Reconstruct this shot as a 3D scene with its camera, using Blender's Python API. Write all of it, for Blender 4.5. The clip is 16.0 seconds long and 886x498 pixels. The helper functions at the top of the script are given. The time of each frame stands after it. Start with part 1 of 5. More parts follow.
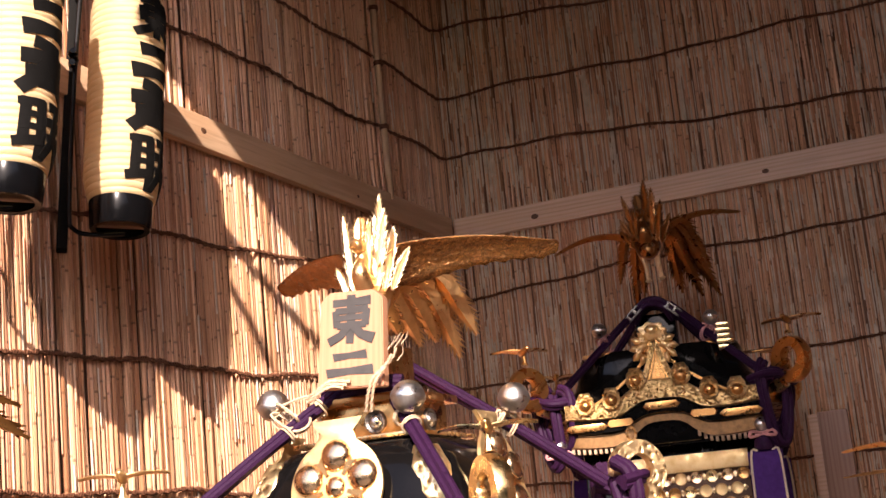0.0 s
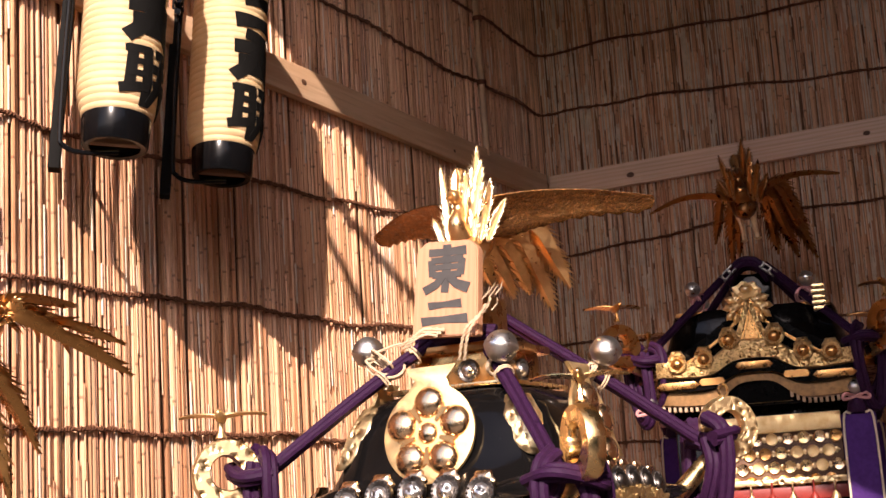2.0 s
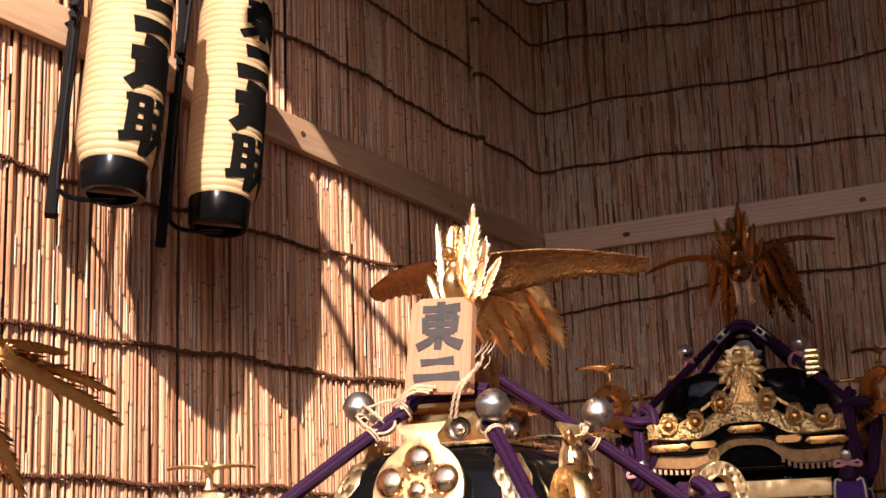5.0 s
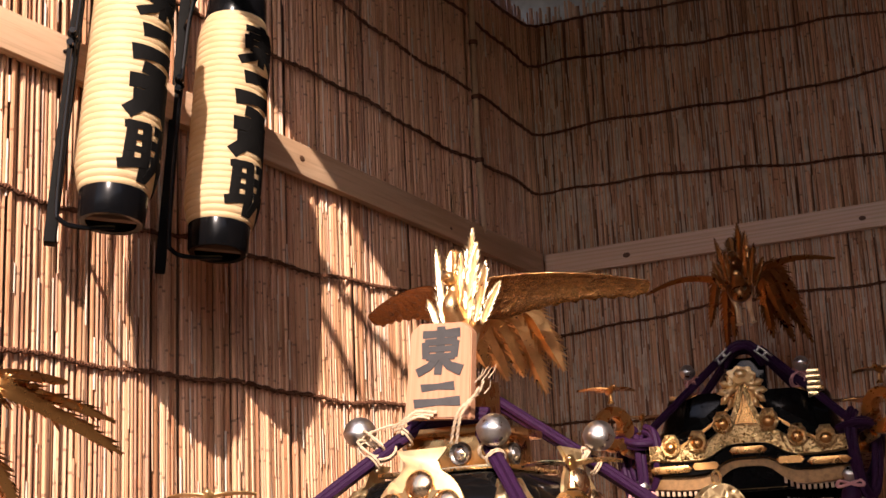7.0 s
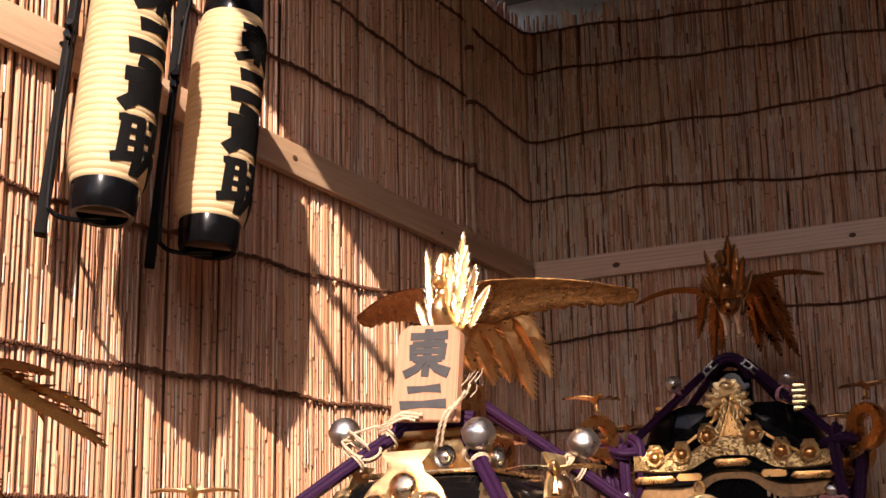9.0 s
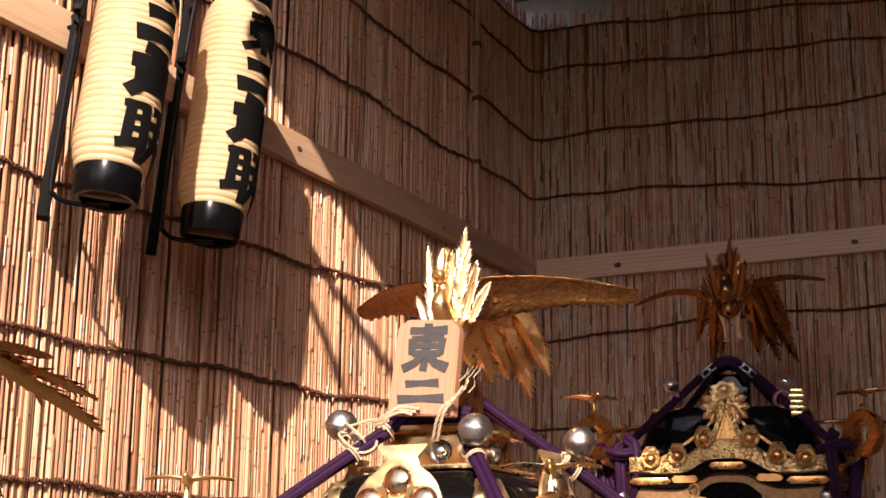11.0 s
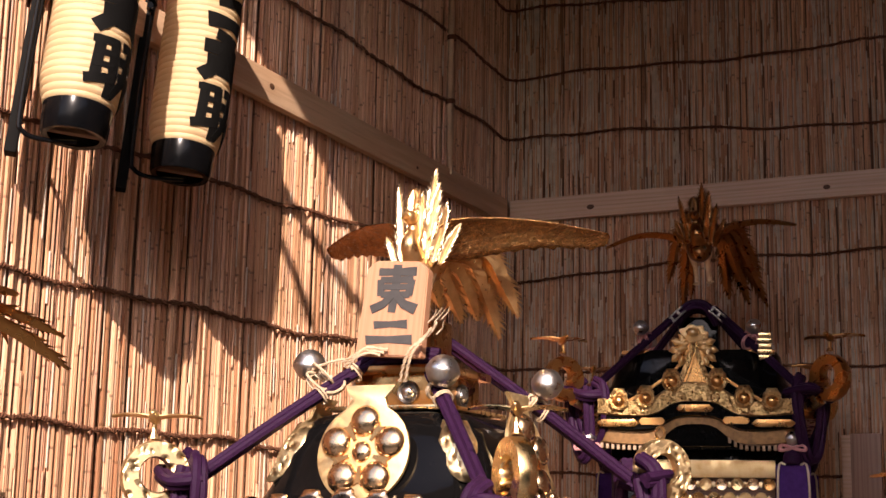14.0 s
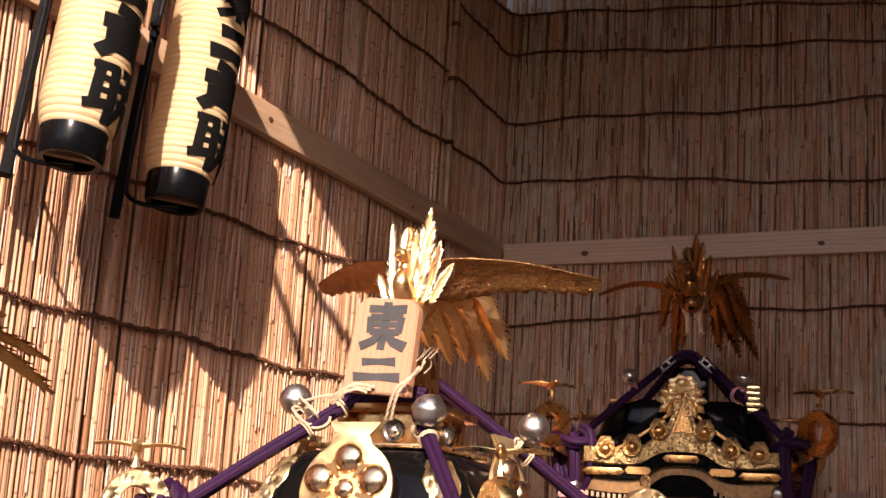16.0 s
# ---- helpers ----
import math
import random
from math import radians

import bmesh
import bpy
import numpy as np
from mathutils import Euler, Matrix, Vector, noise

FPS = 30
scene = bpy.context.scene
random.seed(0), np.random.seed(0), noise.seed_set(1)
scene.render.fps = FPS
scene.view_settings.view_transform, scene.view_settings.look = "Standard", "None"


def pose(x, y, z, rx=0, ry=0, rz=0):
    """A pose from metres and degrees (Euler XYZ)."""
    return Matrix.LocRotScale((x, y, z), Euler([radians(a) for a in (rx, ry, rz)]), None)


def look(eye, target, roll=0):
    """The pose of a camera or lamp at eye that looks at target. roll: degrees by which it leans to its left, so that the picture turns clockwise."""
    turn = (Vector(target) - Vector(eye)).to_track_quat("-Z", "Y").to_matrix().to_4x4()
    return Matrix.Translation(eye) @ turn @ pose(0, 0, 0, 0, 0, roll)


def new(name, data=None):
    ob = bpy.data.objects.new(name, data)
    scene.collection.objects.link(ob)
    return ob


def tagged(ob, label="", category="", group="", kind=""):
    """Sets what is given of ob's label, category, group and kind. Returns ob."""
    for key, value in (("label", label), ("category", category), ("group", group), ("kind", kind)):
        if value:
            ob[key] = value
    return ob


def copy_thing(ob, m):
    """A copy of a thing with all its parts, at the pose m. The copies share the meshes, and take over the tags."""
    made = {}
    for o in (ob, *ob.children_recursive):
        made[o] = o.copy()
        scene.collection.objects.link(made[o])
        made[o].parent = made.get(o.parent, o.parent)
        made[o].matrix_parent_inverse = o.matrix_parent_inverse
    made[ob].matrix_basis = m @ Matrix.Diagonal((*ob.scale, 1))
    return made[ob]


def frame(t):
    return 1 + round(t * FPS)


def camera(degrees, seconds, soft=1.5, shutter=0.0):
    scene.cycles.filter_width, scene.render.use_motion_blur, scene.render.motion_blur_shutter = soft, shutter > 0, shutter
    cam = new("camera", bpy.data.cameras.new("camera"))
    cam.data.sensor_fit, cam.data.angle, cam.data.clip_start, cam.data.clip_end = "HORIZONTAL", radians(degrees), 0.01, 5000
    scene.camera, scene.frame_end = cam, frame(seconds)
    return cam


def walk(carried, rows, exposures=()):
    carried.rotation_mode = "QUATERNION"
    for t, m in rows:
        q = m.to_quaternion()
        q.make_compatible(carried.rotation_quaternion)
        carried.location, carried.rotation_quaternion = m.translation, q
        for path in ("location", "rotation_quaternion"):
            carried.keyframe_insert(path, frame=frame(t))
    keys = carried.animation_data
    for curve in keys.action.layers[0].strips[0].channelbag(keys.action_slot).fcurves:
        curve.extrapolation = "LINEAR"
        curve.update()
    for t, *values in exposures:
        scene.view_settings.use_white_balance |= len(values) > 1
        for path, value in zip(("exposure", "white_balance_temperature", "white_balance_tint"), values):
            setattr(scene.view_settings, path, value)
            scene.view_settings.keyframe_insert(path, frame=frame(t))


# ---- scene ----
cam = camera(34.0, 16.0)
PATH = [
    (0, (2.241, -5.25, 1.692), (1.462, -3.456, 2.111), -5.7),
    (0.5, (2.255, -5.259, 1.685), (1.46, -3.461, 2.058), -7.9),
    (1, (2.239, -5.267, 1.651), (1.378, -3.501, 2.028), -0.3),
    (1.5, (2.24, -5.257, 1.651), (1.365, -3.496, 2.018), -3.5),
    (2, (2.244, -5.276, 1.668), (1.342, -3.53, 2.044), -3.7),
    (2.5, (2.24, -5.282, 1.666), (1.329, -3.544, 2.053), -1.2),
    (3, (2.242, -5.277, 1.671), (1.339, -3.537, 2.069), -2.9),
    (3.5, (2.244, -5.275, 1.673), (1.35, -3.534, 2.081), -2.4),
    (4, (2.246, -5.275, 1.678), (1.357, -3.534, 2.102), -2.8),
    (6.5, (2.247, -5.281, 1.679), (1.365, -3.547, 2.142), -1.2),
    (7, (2.25, -5.276, 1.69), (1.367, -3.545, 2.161), -2.7),
    (7.5, (2.249, -5.279, 1.689), (1.371, -3.547, 2.171), -2.7),
    (8, (2.25, -5.278, 1.687), (1.373, -3.549, 2.177), -3.0),
    (8.5, (2.249, -5.276, 1.688), (1.374, -3.545, 2.176), -2.3),
    (9, (2.249, -5.276, 1.681), (1.379, -3.54, 2.161), -1.1),
    (11.5, (2.248, -5.274, 1.681), (1.373, -3.536, 2.146), 1.7),
    (12, (2.247, -5.27, 1.667), (1.381, -3.522, 2.107), 3.1),
    (12.5, (2.244, -5.266, 1.673), (1.391, -3.499, 2.061), 1.8),
    (13, (2.252, -5.257, 1.676), (1.407, -3.481, 2.04), 0.5),
    (13.5, (2.249, -5.267, 1.675), (1.403, -3.493, 2.044), 1.3),
    (14, (2.258, -5.267, 1.69), (1.408, -3.499, 2.08), 1.1),
    (14.5, (2.259, -5.26, 1.695), (1.41, -3.501, 2.123), 3.0),
    (15, (2.261, -5.259, 1.689), (1.418, -3.501, 2.136), 2.3),
    (15.5, (2.26, -5.26, 1.685), (1.417, -3.502, 2.132), 3.0),
    (16, (2.259, -5.257, 1.686), (1.419, -3.498, 2.133), 3.4),
]
EXPOSURES = [(0, 1.5, 7030, 24), (1.0, 1.38, 7030, 24), (2.5, 1.08, 7030, 24), (4.0, 1.0, 7030, 24), (9.0, 1.03, 7030, 24),
             (12.0, 1.0, 7030, 24), (13.5, 0.94, 7030, 24), (14.5, 1.0, 7030, 24), (16, 1.14, 7030, 24)]
walk(cam, [(t, look(eye, target, roll)) for t, eye, target, roll in PATH], EXPOSURES)

# ---- light ----
SUN_AZ, SUN_EL = radians(22.3), radians(30.5)   # from -y towards +x, above the horizon
sun_dir = Vector((math.sin(SUN_AZ) * math.cos(SUN_EL), -math.cos(SUN_AZ) * math.cos(SUN_EL), math.sin(SUN_EL)))
sun_data = bpy.data.lights.new("sun", "SUN")
sun_data.energy, sun_data.angle, sun_data.color = 4.4, radians(0.55), (1.0, 0.93, 0.83)
sun = new("sun", sun_data)
sun.matrix_world = look(tuple(sun_dir * 20), (0, 0, 0))
world = bpy.data.worlds.new("world")
scene.world = world
world.use_nodes = True
wn, wl = world.node_tree.nodes, world.node_tree.links
sky = wn.new("ShaderNodeTexSky")
sky.sky_type, sky.sun_disc = "NISHITA", False
sky.sun_elevation, sky.sun_rotation = SUN_EL, math.pi - SUN_AZ
wl.new(sky.outputs[0], wn["Background"].inputs[0])
wn["Background"].inputs[1].default_value = 0.15


# ---- materials ----
class Mat:
    """A node material with a principled shader and small helpers."""

    def __init__(self, name, rough=0.5, metal=0.0, coat=0.0):
        self.m = bpy.data.materials.new(name)
        self.m.use_nodes = True
        self.n, self.l = self.m.node_tree.nodes, self.m.node_tree.links
        self.p = self.n["Principled BSDF"]
        self.p.inputs["Roughness"].default_value = rough
        self.p.inputs["Metallic"].default_value = metal
        self.p.inputs["Coat Weight"].default_value = coat

    def node(self, kind, **inputs):
        nd = self.n.new(kind)
        for k, v in inputs.items():
            nd.inputs[k.replace("_", " ")].default_value = v
        return nd

    def coords(self, scale=(1, 1, 1), space="Object"):
        tc, mp = self.n.new("ShaderNodeTexCoord"), self.n.new("ShaderNodeMapping")
        self.l.new(tc.outputs[space], mp.inputs[0])
        mp.inputs["Scale"].default_value = scale
        return mp.outputs[0]

    def noise(self, vec, scale, detail=3.0, rough=0.55):
        nd = self.node("ShaderNodeTexNoise", Scale=scale, Detail=detail, Roughness=rough)
        self.l.new(vec, nd.inputs["Vector"])
        return nd.outputs["Fac"]

    def ramp(self, fac, *stops):
        nd = self.n.new("ShaderNodeValToRGB")
        el = nd.color_ramp.elements
        while len(el) < len(stops):
            el.new(0.5)
        for e, (pos, col) in zip(el, stops):
            e.position, e.color = pos, (*col, 1) if len(col) == 3 else col
        self.l.new(fac, nd.inputs[0])
        return nd.outputs[0]

    def mix(self, fac, a, b, mode="MIX"):
        nd = self.n.new("ShaderNodeMix")
        nd.data_type, nd.blend_type = "RGBA", mode
        for sock, v in ((nd.inputs[0], fac), (nd.inputs[6], a), (nd.inputs[7], b)):
            if isinstance(v, bpy.types.NodeSocket):
                self.l.new(v, sock)
            elif isinstance(v, tuple):
                sock.default_value = (*v, 1)
            else:
                sock.default_value = v
        return nd.outputs[2]

    def math(self, op, a, b=0.0):
        nd = self.n.new("ShaderNodeMath")
        nd.operation = op
        for sock, v in zip(nd.inputs, (a, b)):
            if isinstance(v, bpy.types.NodeSocket):
                self.l.new(v, sock)
            else:
                sock.default_value = v
        return nd.outputs[0]

    def color(self, out):
        self.l.new(out, self.p.inputs["Base Color"])
        return self

    def rough(self, out):
        self.l.new(out, self.p.inputs["Roughness"])
        return self

    def bump(self, height, strength=0.3, distance=0.002):
        b = self.node("ShaderNodeBump", Strength=strength, Distance=distance)
        self.l.new(height, b.inputs["Height"])
        self.l.new(b.outputs[0], self.p.inputs["Normal"])
        return self


def reed_material(name, joined, dark=1.0):
    k = Mat(name, 0.42)
    if joined:
        rnd = k.n.new("ShaderNodeNewGeometry").outputs["Random Per Island"]
    else:
        rnd = k.n.new("ShaderNodeObjectInfo").outputs["Random"]
    tone = k.ramp(rnd, (0.0, (0.28 * dark, 0.135 * dark, 0.07 * dark)), (0.12, (0.50 * dark, 0.232 * dark, 0.125 * dark)),
                  (0.4, (0.72 * dark, 0.388 * dark, 0.218 * dark)), (0.8, (0.84 * dark, 0.525 * dark, 0.328 * dark)), (1.0, (0.66 * dark, 0.315 * dark, 0.19 * dark)))
    streak = k.noise(k.coords((180, 180, 2.2)), 1.0, 4)
    blot = k.noise(k.coords((14, 14, 3.5)), 1.0, 4)
    c = k.mix(k.ramp(streak, (0.35, (0, 0, 0)), (0.7, (1, 1, 1))), tone, (0.30 * dark, 0.13 * dark, 0.045 * dark), "MIX")
    c = k.mix(0.55, tone, c)
    c = k.mix(k.ramp(blot, (0.52, (0, 0, 0)), (0.72, (0.7, 0.7, 0.7))), c, (0.20 * dark, 0.085 * dark, 0.03 * dark))
    # growth nodes along the reed: narrow dark rings at uneven heights
    pos = k.n.new("ShaderNodeSeparateXYZ")
    k.l.new(k.coords(), pos.inputs[0])
    w = k.math("FRACT", k.math("ADD", k.math("MULTIPLY", pos.outputs[2], 4.3), k.math("MULTIPLY", rnd, 17.0)))
    ring = k.ramp(w, (0.0, (1, 1, 1)), (0.022, (1, 1, 1)), (0.034, (0, 0, 0)))
    c = k.mix(k.math("MULTIPLY", ring, 0.6), c, (0.10 * dark, 0.045 * dark, 0.02 * dark))
    k.color(c)
    k.bump(streak, 0.35, 0.001)
    return k.m


def wood_material(name, light, deep, axis, rough=0.55):
    k = Mat(name, rough)
    sc = [22, 22, 22]
    sc[axis] = 1.3
    v = k.coords(tuple(sc))
    big = k.noise(v, 1.0, 5, 0.6)
    wav = k.node("ShaderNodeTexWave", Scale=0.9, Distortion=7.0, Detail=3.0)
    wav.wave_type = "BANDS"
    wav.bands_direction = "XYZ"[(axis + 2) % 3] if axis != 2 else "X"
    k.l.new(v, wav.inputs["Vector"])
    grain = k.noise(k.coords(tuple(160 if s == 22 else 4 for s in sc)), 1.0, 3)
    c = k.mix(k.ramp(wav.outputs["Fac"], (0.3, (0, 0, 0)), (0.95, (0.8, 0.8, 0.8))), light, deep)
    c = k.mix(k.ramp(big, (0.45, (0, 0, 0)), (0.8, (0.6, 0.6, 0.6))), c, deep)
    c = k.mix(k.ramp(grain, (0.5, (0, 0, 0)), (0.75, (0.35, 0.35, 0.35))), c, tuple(v * 0.55 for v in deep))
    k.color(c)
    k.bump(grain, 0.25, 0.001)
    return k.m


def gold_material(name, col, dark, rough=0.22, relief=0.0, size=60.0, tarnish=0.35):
    k = Mat(name, rough, 1.0)
    v = k.coords()
    n1 = k.noise(v, 38.0, 5)
    n2 = k.noise(v, 260.0, 3)
    c = k.mix(k.ramp(n1, (0.42, (0, 0, 0)), (0.75, (tarnish, tarnish, tarnish))), col, dark)
    r = k.ramp(n1, (0.3, (rough * 0.75,) * 3), (0.75, (min(1, rough * 1.9),) * 3))
    k.rough(r)
    if relief:
        vo = k.node("ShaderNodeTexVoronoi", Scale=size)
        vo.feature = "SMOOTH_F1"
        warp = k.n.new("ShaderNodeMix")
        warp.data_type = "RGBA"
        warp.inputs[0].default_value = 0.02
        nz = k.node("ShaderNodeTexNoise", Scale=size * 0.5)
        k.l.new(v, nz.inputs["Vector"])
        k.l.new(v, warp.inputs[6])
        k.l.new(nz.outputs["Color"], warp.inputs[7])
        k.l.new(warp.outputs[2], vo.inputs["Vector"])
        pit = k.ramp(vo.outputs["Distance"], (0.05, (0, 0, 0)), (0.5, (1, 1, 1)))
        # pits are also mixed towards dark: the relief's shade put into the colour
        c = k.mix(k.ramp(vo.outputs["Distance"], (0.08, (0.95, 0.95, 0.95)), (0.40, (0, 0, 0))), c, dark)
        k.bump(pit, relief, 0.004)
    else:
        k.bump(n2, 0.08, 0.001)
    k.color(c)
    return k.m


def plain_material(name, col, rough=0.5, metal=0.0, vary=0.25, size=30.0, bump=0.15, coat=0.0, dist=0.001):
    k = Mat(name, rough, metal, coat)
    n = k.noise(k.coords(), size, 5)
    k.color(k.mix(k.ramp(n, (0.35, (0, 0, 0)), (0.75, (1, 1, 1))), col, tuple(c * (1 - vary) for c in col)))
    if bump:
        k.bump(k.noise(k.coords(), size * 8, 3), bump, dist)
    return k.m


REED = reed_material("reed", False)
REED_MANY = reed_material("reed_many", True)

REED_PALE = plain_material("cut_reed", (0.70, 0.56, 0.42), 0.5, vary=0.45, size=18)
BACKING = plain_material("screen_backing", (0.20, 0.10, 0.058), 0.9)
TWINE = plain_material("palm_twine", (0.15, 0.062, 0.034), 0.85, vary=0.5, size=120, bump=0.6)
PINE_Y = wood_material("pine_side", (0.68, 0.45, 0.28), (0.54, 0.32, 0.18), 1)
PINE_X = wood_material("pine_back", (0.72, 0.50, 0.37), (0.64, 0.42, 0.29), 0)
PLAQUE_WOOD = wood_material("plaque_wood", (0.50, 0.245, 0.135), (0.44, 0.205, 0.108), 2, 0.6)
KNOT = plain_material("knot_wood", (0.13, 0.055, 0.025), 0.6)
BAMBOO = plain_material("bamboo", (0.46, 0.29, 0.16), 0.4, size=12)
INK = plain_material("ink", (0.006, 0.0055, 0.005), 0.7)
INK_FADED = plain_material("faded_ink", (0.055, 0.05, 0.048), 0.8, vary=0.35)
GOLD = gold_material("gold", (0.93, 0.66, 0.33), (0.45, 0.22, 0.05), 0.22)
GOLD_PLAIN = gold_material("gold_plate", (0.90, 0.66, 0.34), (0.66, 0.42, 0.16), 0.42, tarnish=0.2)
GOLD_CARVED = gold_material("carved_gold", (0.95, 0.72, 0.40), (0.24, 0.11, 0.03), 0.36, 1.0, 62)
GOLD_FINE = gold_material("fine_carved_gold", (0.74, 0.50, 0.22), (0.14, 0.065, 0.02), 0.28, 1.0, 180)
# gilt of the rear shrine's bird and rim, with their shade put into the colour
GOLD_SHADED = gold_material("shaded_gilt", (0.36, 0.165, 0.06), (0.13, 0.05, 0.02), 0.26)
GOLD_OLD = gold_material("old_gold", (0.60, 0.31, 0.11), (0.24, 0.10, 0.04), 0.24)
GOLD_FEATHER = gold_material("feather_gold", (0.90, 0.56, 0.26), (0.46, 0.21, 0.08), 0.3)
# paler gold: sun glare on plumes and legs is put into the colour
GOLD_SUNLIT = gold_material("sunlit_gold", (0.95, 0.74, 0.46), (0.50, 0.26, 0.10), 0.3, tarnish=0.6)
SILVER = gold_material("silver", (0.62, 0.59, 0.56), (0.26, 0.24, 0.22), 0.28, tarnish=0.5)
SILVER_DARK = gold_material("dark_silver", (0.13, 0.115, 0.105), (0.03, 0.027, 0.024), 0.3)
GOLD_DOME = gold_material("dome_gold", (0.88, 0.60, 0.36), (0.55, 0.32, 0.15), 0.19)
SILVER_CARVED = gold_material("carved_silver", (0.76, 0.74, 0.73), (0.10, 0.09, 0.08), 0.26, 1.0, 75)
LACQUER = plain_material("black_lacquer", (0.005, 0.0045, 0.0045), 0.10, vary=0.3, bump=0.0)
BLACK_METAL = plain_material("black_paint", (0.0035, 0.0035, 0.004), 0.2, bump=0.04)
PURPLE = plain_material("purple_cord", (0.030, 0.0078, 0.033), 0.55, vary=0.45, size=150, bump=0.5)
PURPLE_CLOTH = plain_material("purple_tassel", (0.070, 0.025, 0.15), 0.75, vary=0.3, size=60, bump=0.4)
PINK_CORD = plain_material("pink_cord", (0.55, 0.25, 0.24), 0.8, bump=0.4)
HEMP = plain_material("hemp_twine", (0.62, 0.45, 0.29), 0.8, vary=0.4, size=140, bump=0.6)
CREAM = plain_material("cream_paint", (0.66, 0.55, 0.40), 0.6)
RAFTER = plain_material("aged_rafter_paint", (0.40, 0.27, 0.17), 0.6)
RED_BROWN = plain_material("red_brown_lacquer", (0.15, 0.055, 0.03), 0.35)
BROWN_GILT = plain_material("worn_brown_gilt", (0.26, 0.135, 0.05), 0.38, metal=0.55, vary=0.5, size=70)
VERMILION = plain_material("vermilion", (0.24, 0.022, 0.015), 0.4)
TIMBER = plain_material("dark_timber", (0.13, 0.065, 0.035), 0.6, size=20)
ROOF_SHEET = plain_material("grey_roof_sheet", (0.13, 0.125, 0.12), 0.6, size=6)
SAND = plain_material("sandy_ground", (0.10, 0.078, 0.06), 0.9, size=3, vary=0.35, bump=0.6, dist=0.01)


def paper_material():
    k = Mat("lantern_paper", 0.55)
    n = k.noise(k.coords((20, 20, 60)), 1.0, 4)
    k.color(k.mix(k.ramp(n, (0.35, (0, 0, 0)), (0.8, (1, 1, 1))), (0.70, 0.505, 0.285), (0.63, 0.425, 0.215)))
    tr = k.n.new("ShaderNodeBsdfTranslucent")
    tr.inputs[0].default_value = (0.85, 0.66, 0.36, 1)
    mx = k.n.new("ShaderNodeMixShader")
    mx.inputs[0].default_value = 0.22
    k.l.new(k.p.outputs[0], mx.inputs[1])
    k.l.new(tr.outputs[0], mx.inputs[2])
    k.l.new(mx.outputs[0], k.n["Material Output"].inputs[0])
    return k.m


PAPER = paper_material()
for surface, gloss in ((LACQUER, 0.16), (BLACK_METAL, 0.14), (INK, 0.08), (PURPLE, 0.12), (PURPLE_CLOTH, 0.1), (TWINE, 0.1)):
    surface.node_tree.nodes["Principled BSDF"].inputs["Specular IOR Level"].default_value = gloss


def wing_material():
    """Gilt sheet with long streaks along the wing."""
    k = Mat("wing_gold", 0.26, 1.0)
    streak = k.noise(k.coords((9, 150, 150)), 1.0, 5, 0.65)
    blot = k.noise(k.coords((26, 60, 60)), 1.0, 4)
    c = k.mix(k.ramp(streak, (0.35, (0, 0, 0)), (0.72, (1, 1, 1))), (0.66, 0.335, 0.125), (0.20, 0.082, 0.03))
    c = k.mix(k.ramp(blot, (0.45, (0, 0, 0)), (0.75, (0.8, 0.8, 0.8))), c, (0.26, 0.11, 0.045))
    k.color(c)
    k.rough(k.ramp(streak, (0.3, (0.14,) * 3), (0.8, (0.36,) * 3)))
    k.bump(streak, 0.75, 0.006)
    return k.m


WING_GOLD = wing_material()


# ---- mesh helpers ----
def finish(bm, name, material, smooth=True):
    me = bpy.data.meshes.new(name)
    bmesh.ops.recalc_face_normals(bm, faces=bm.faces)
    bm.to_mesh(me)
    bm.free()
    if smooth:
        me.polygons.foreach_set("use_smooth", [True] * len(me.polygons))
        me.set_sharp_from_angle(angle=radians(38))
    me.materials.append(material)
    return me


def part(name, bm, material, parent, label=""):
    ob = new(name, finish(bm, name, material))
    ob.parent = parent
    if label:
        ob["label"] = label
    return ob


def thing(name, bm, material, label, category, group="", kind=""):
    return tagged(new(name, finish(bm, name, material)), label, category, group, kind)


def box(bm, c, size, bevel=0.003, m=None):
    """A bevelled block with its centre at c."""
    r = bmesh.ops.create_cube(bm, size=1.0)
    vs = r["verts"]
    bmesh.ops.scale(bm, vec=size, verts=vs)
    if bevel:
        es = list({e for v in vs for e in v.link_edges})
        rb = bmesh.ops.bevel(bm, geom=es, offset=min(bevel, min(size) * 0.4), segments=2, affect="EDGES", profile=0.6)
        vs = list({v for f in rb["faces"] for v in f.verts} | {v for v in vs if v.is_valid})
        vs = list({v for v in vs} | {w for v in vs for e in v.link_edges for w in e.verts})
    mm = Matrix.Translation(c)
    if m is not None:
        mm = mm @ m
    bmesh.ops.transform(bm, matrix=mm, verts=vs)
    return bm


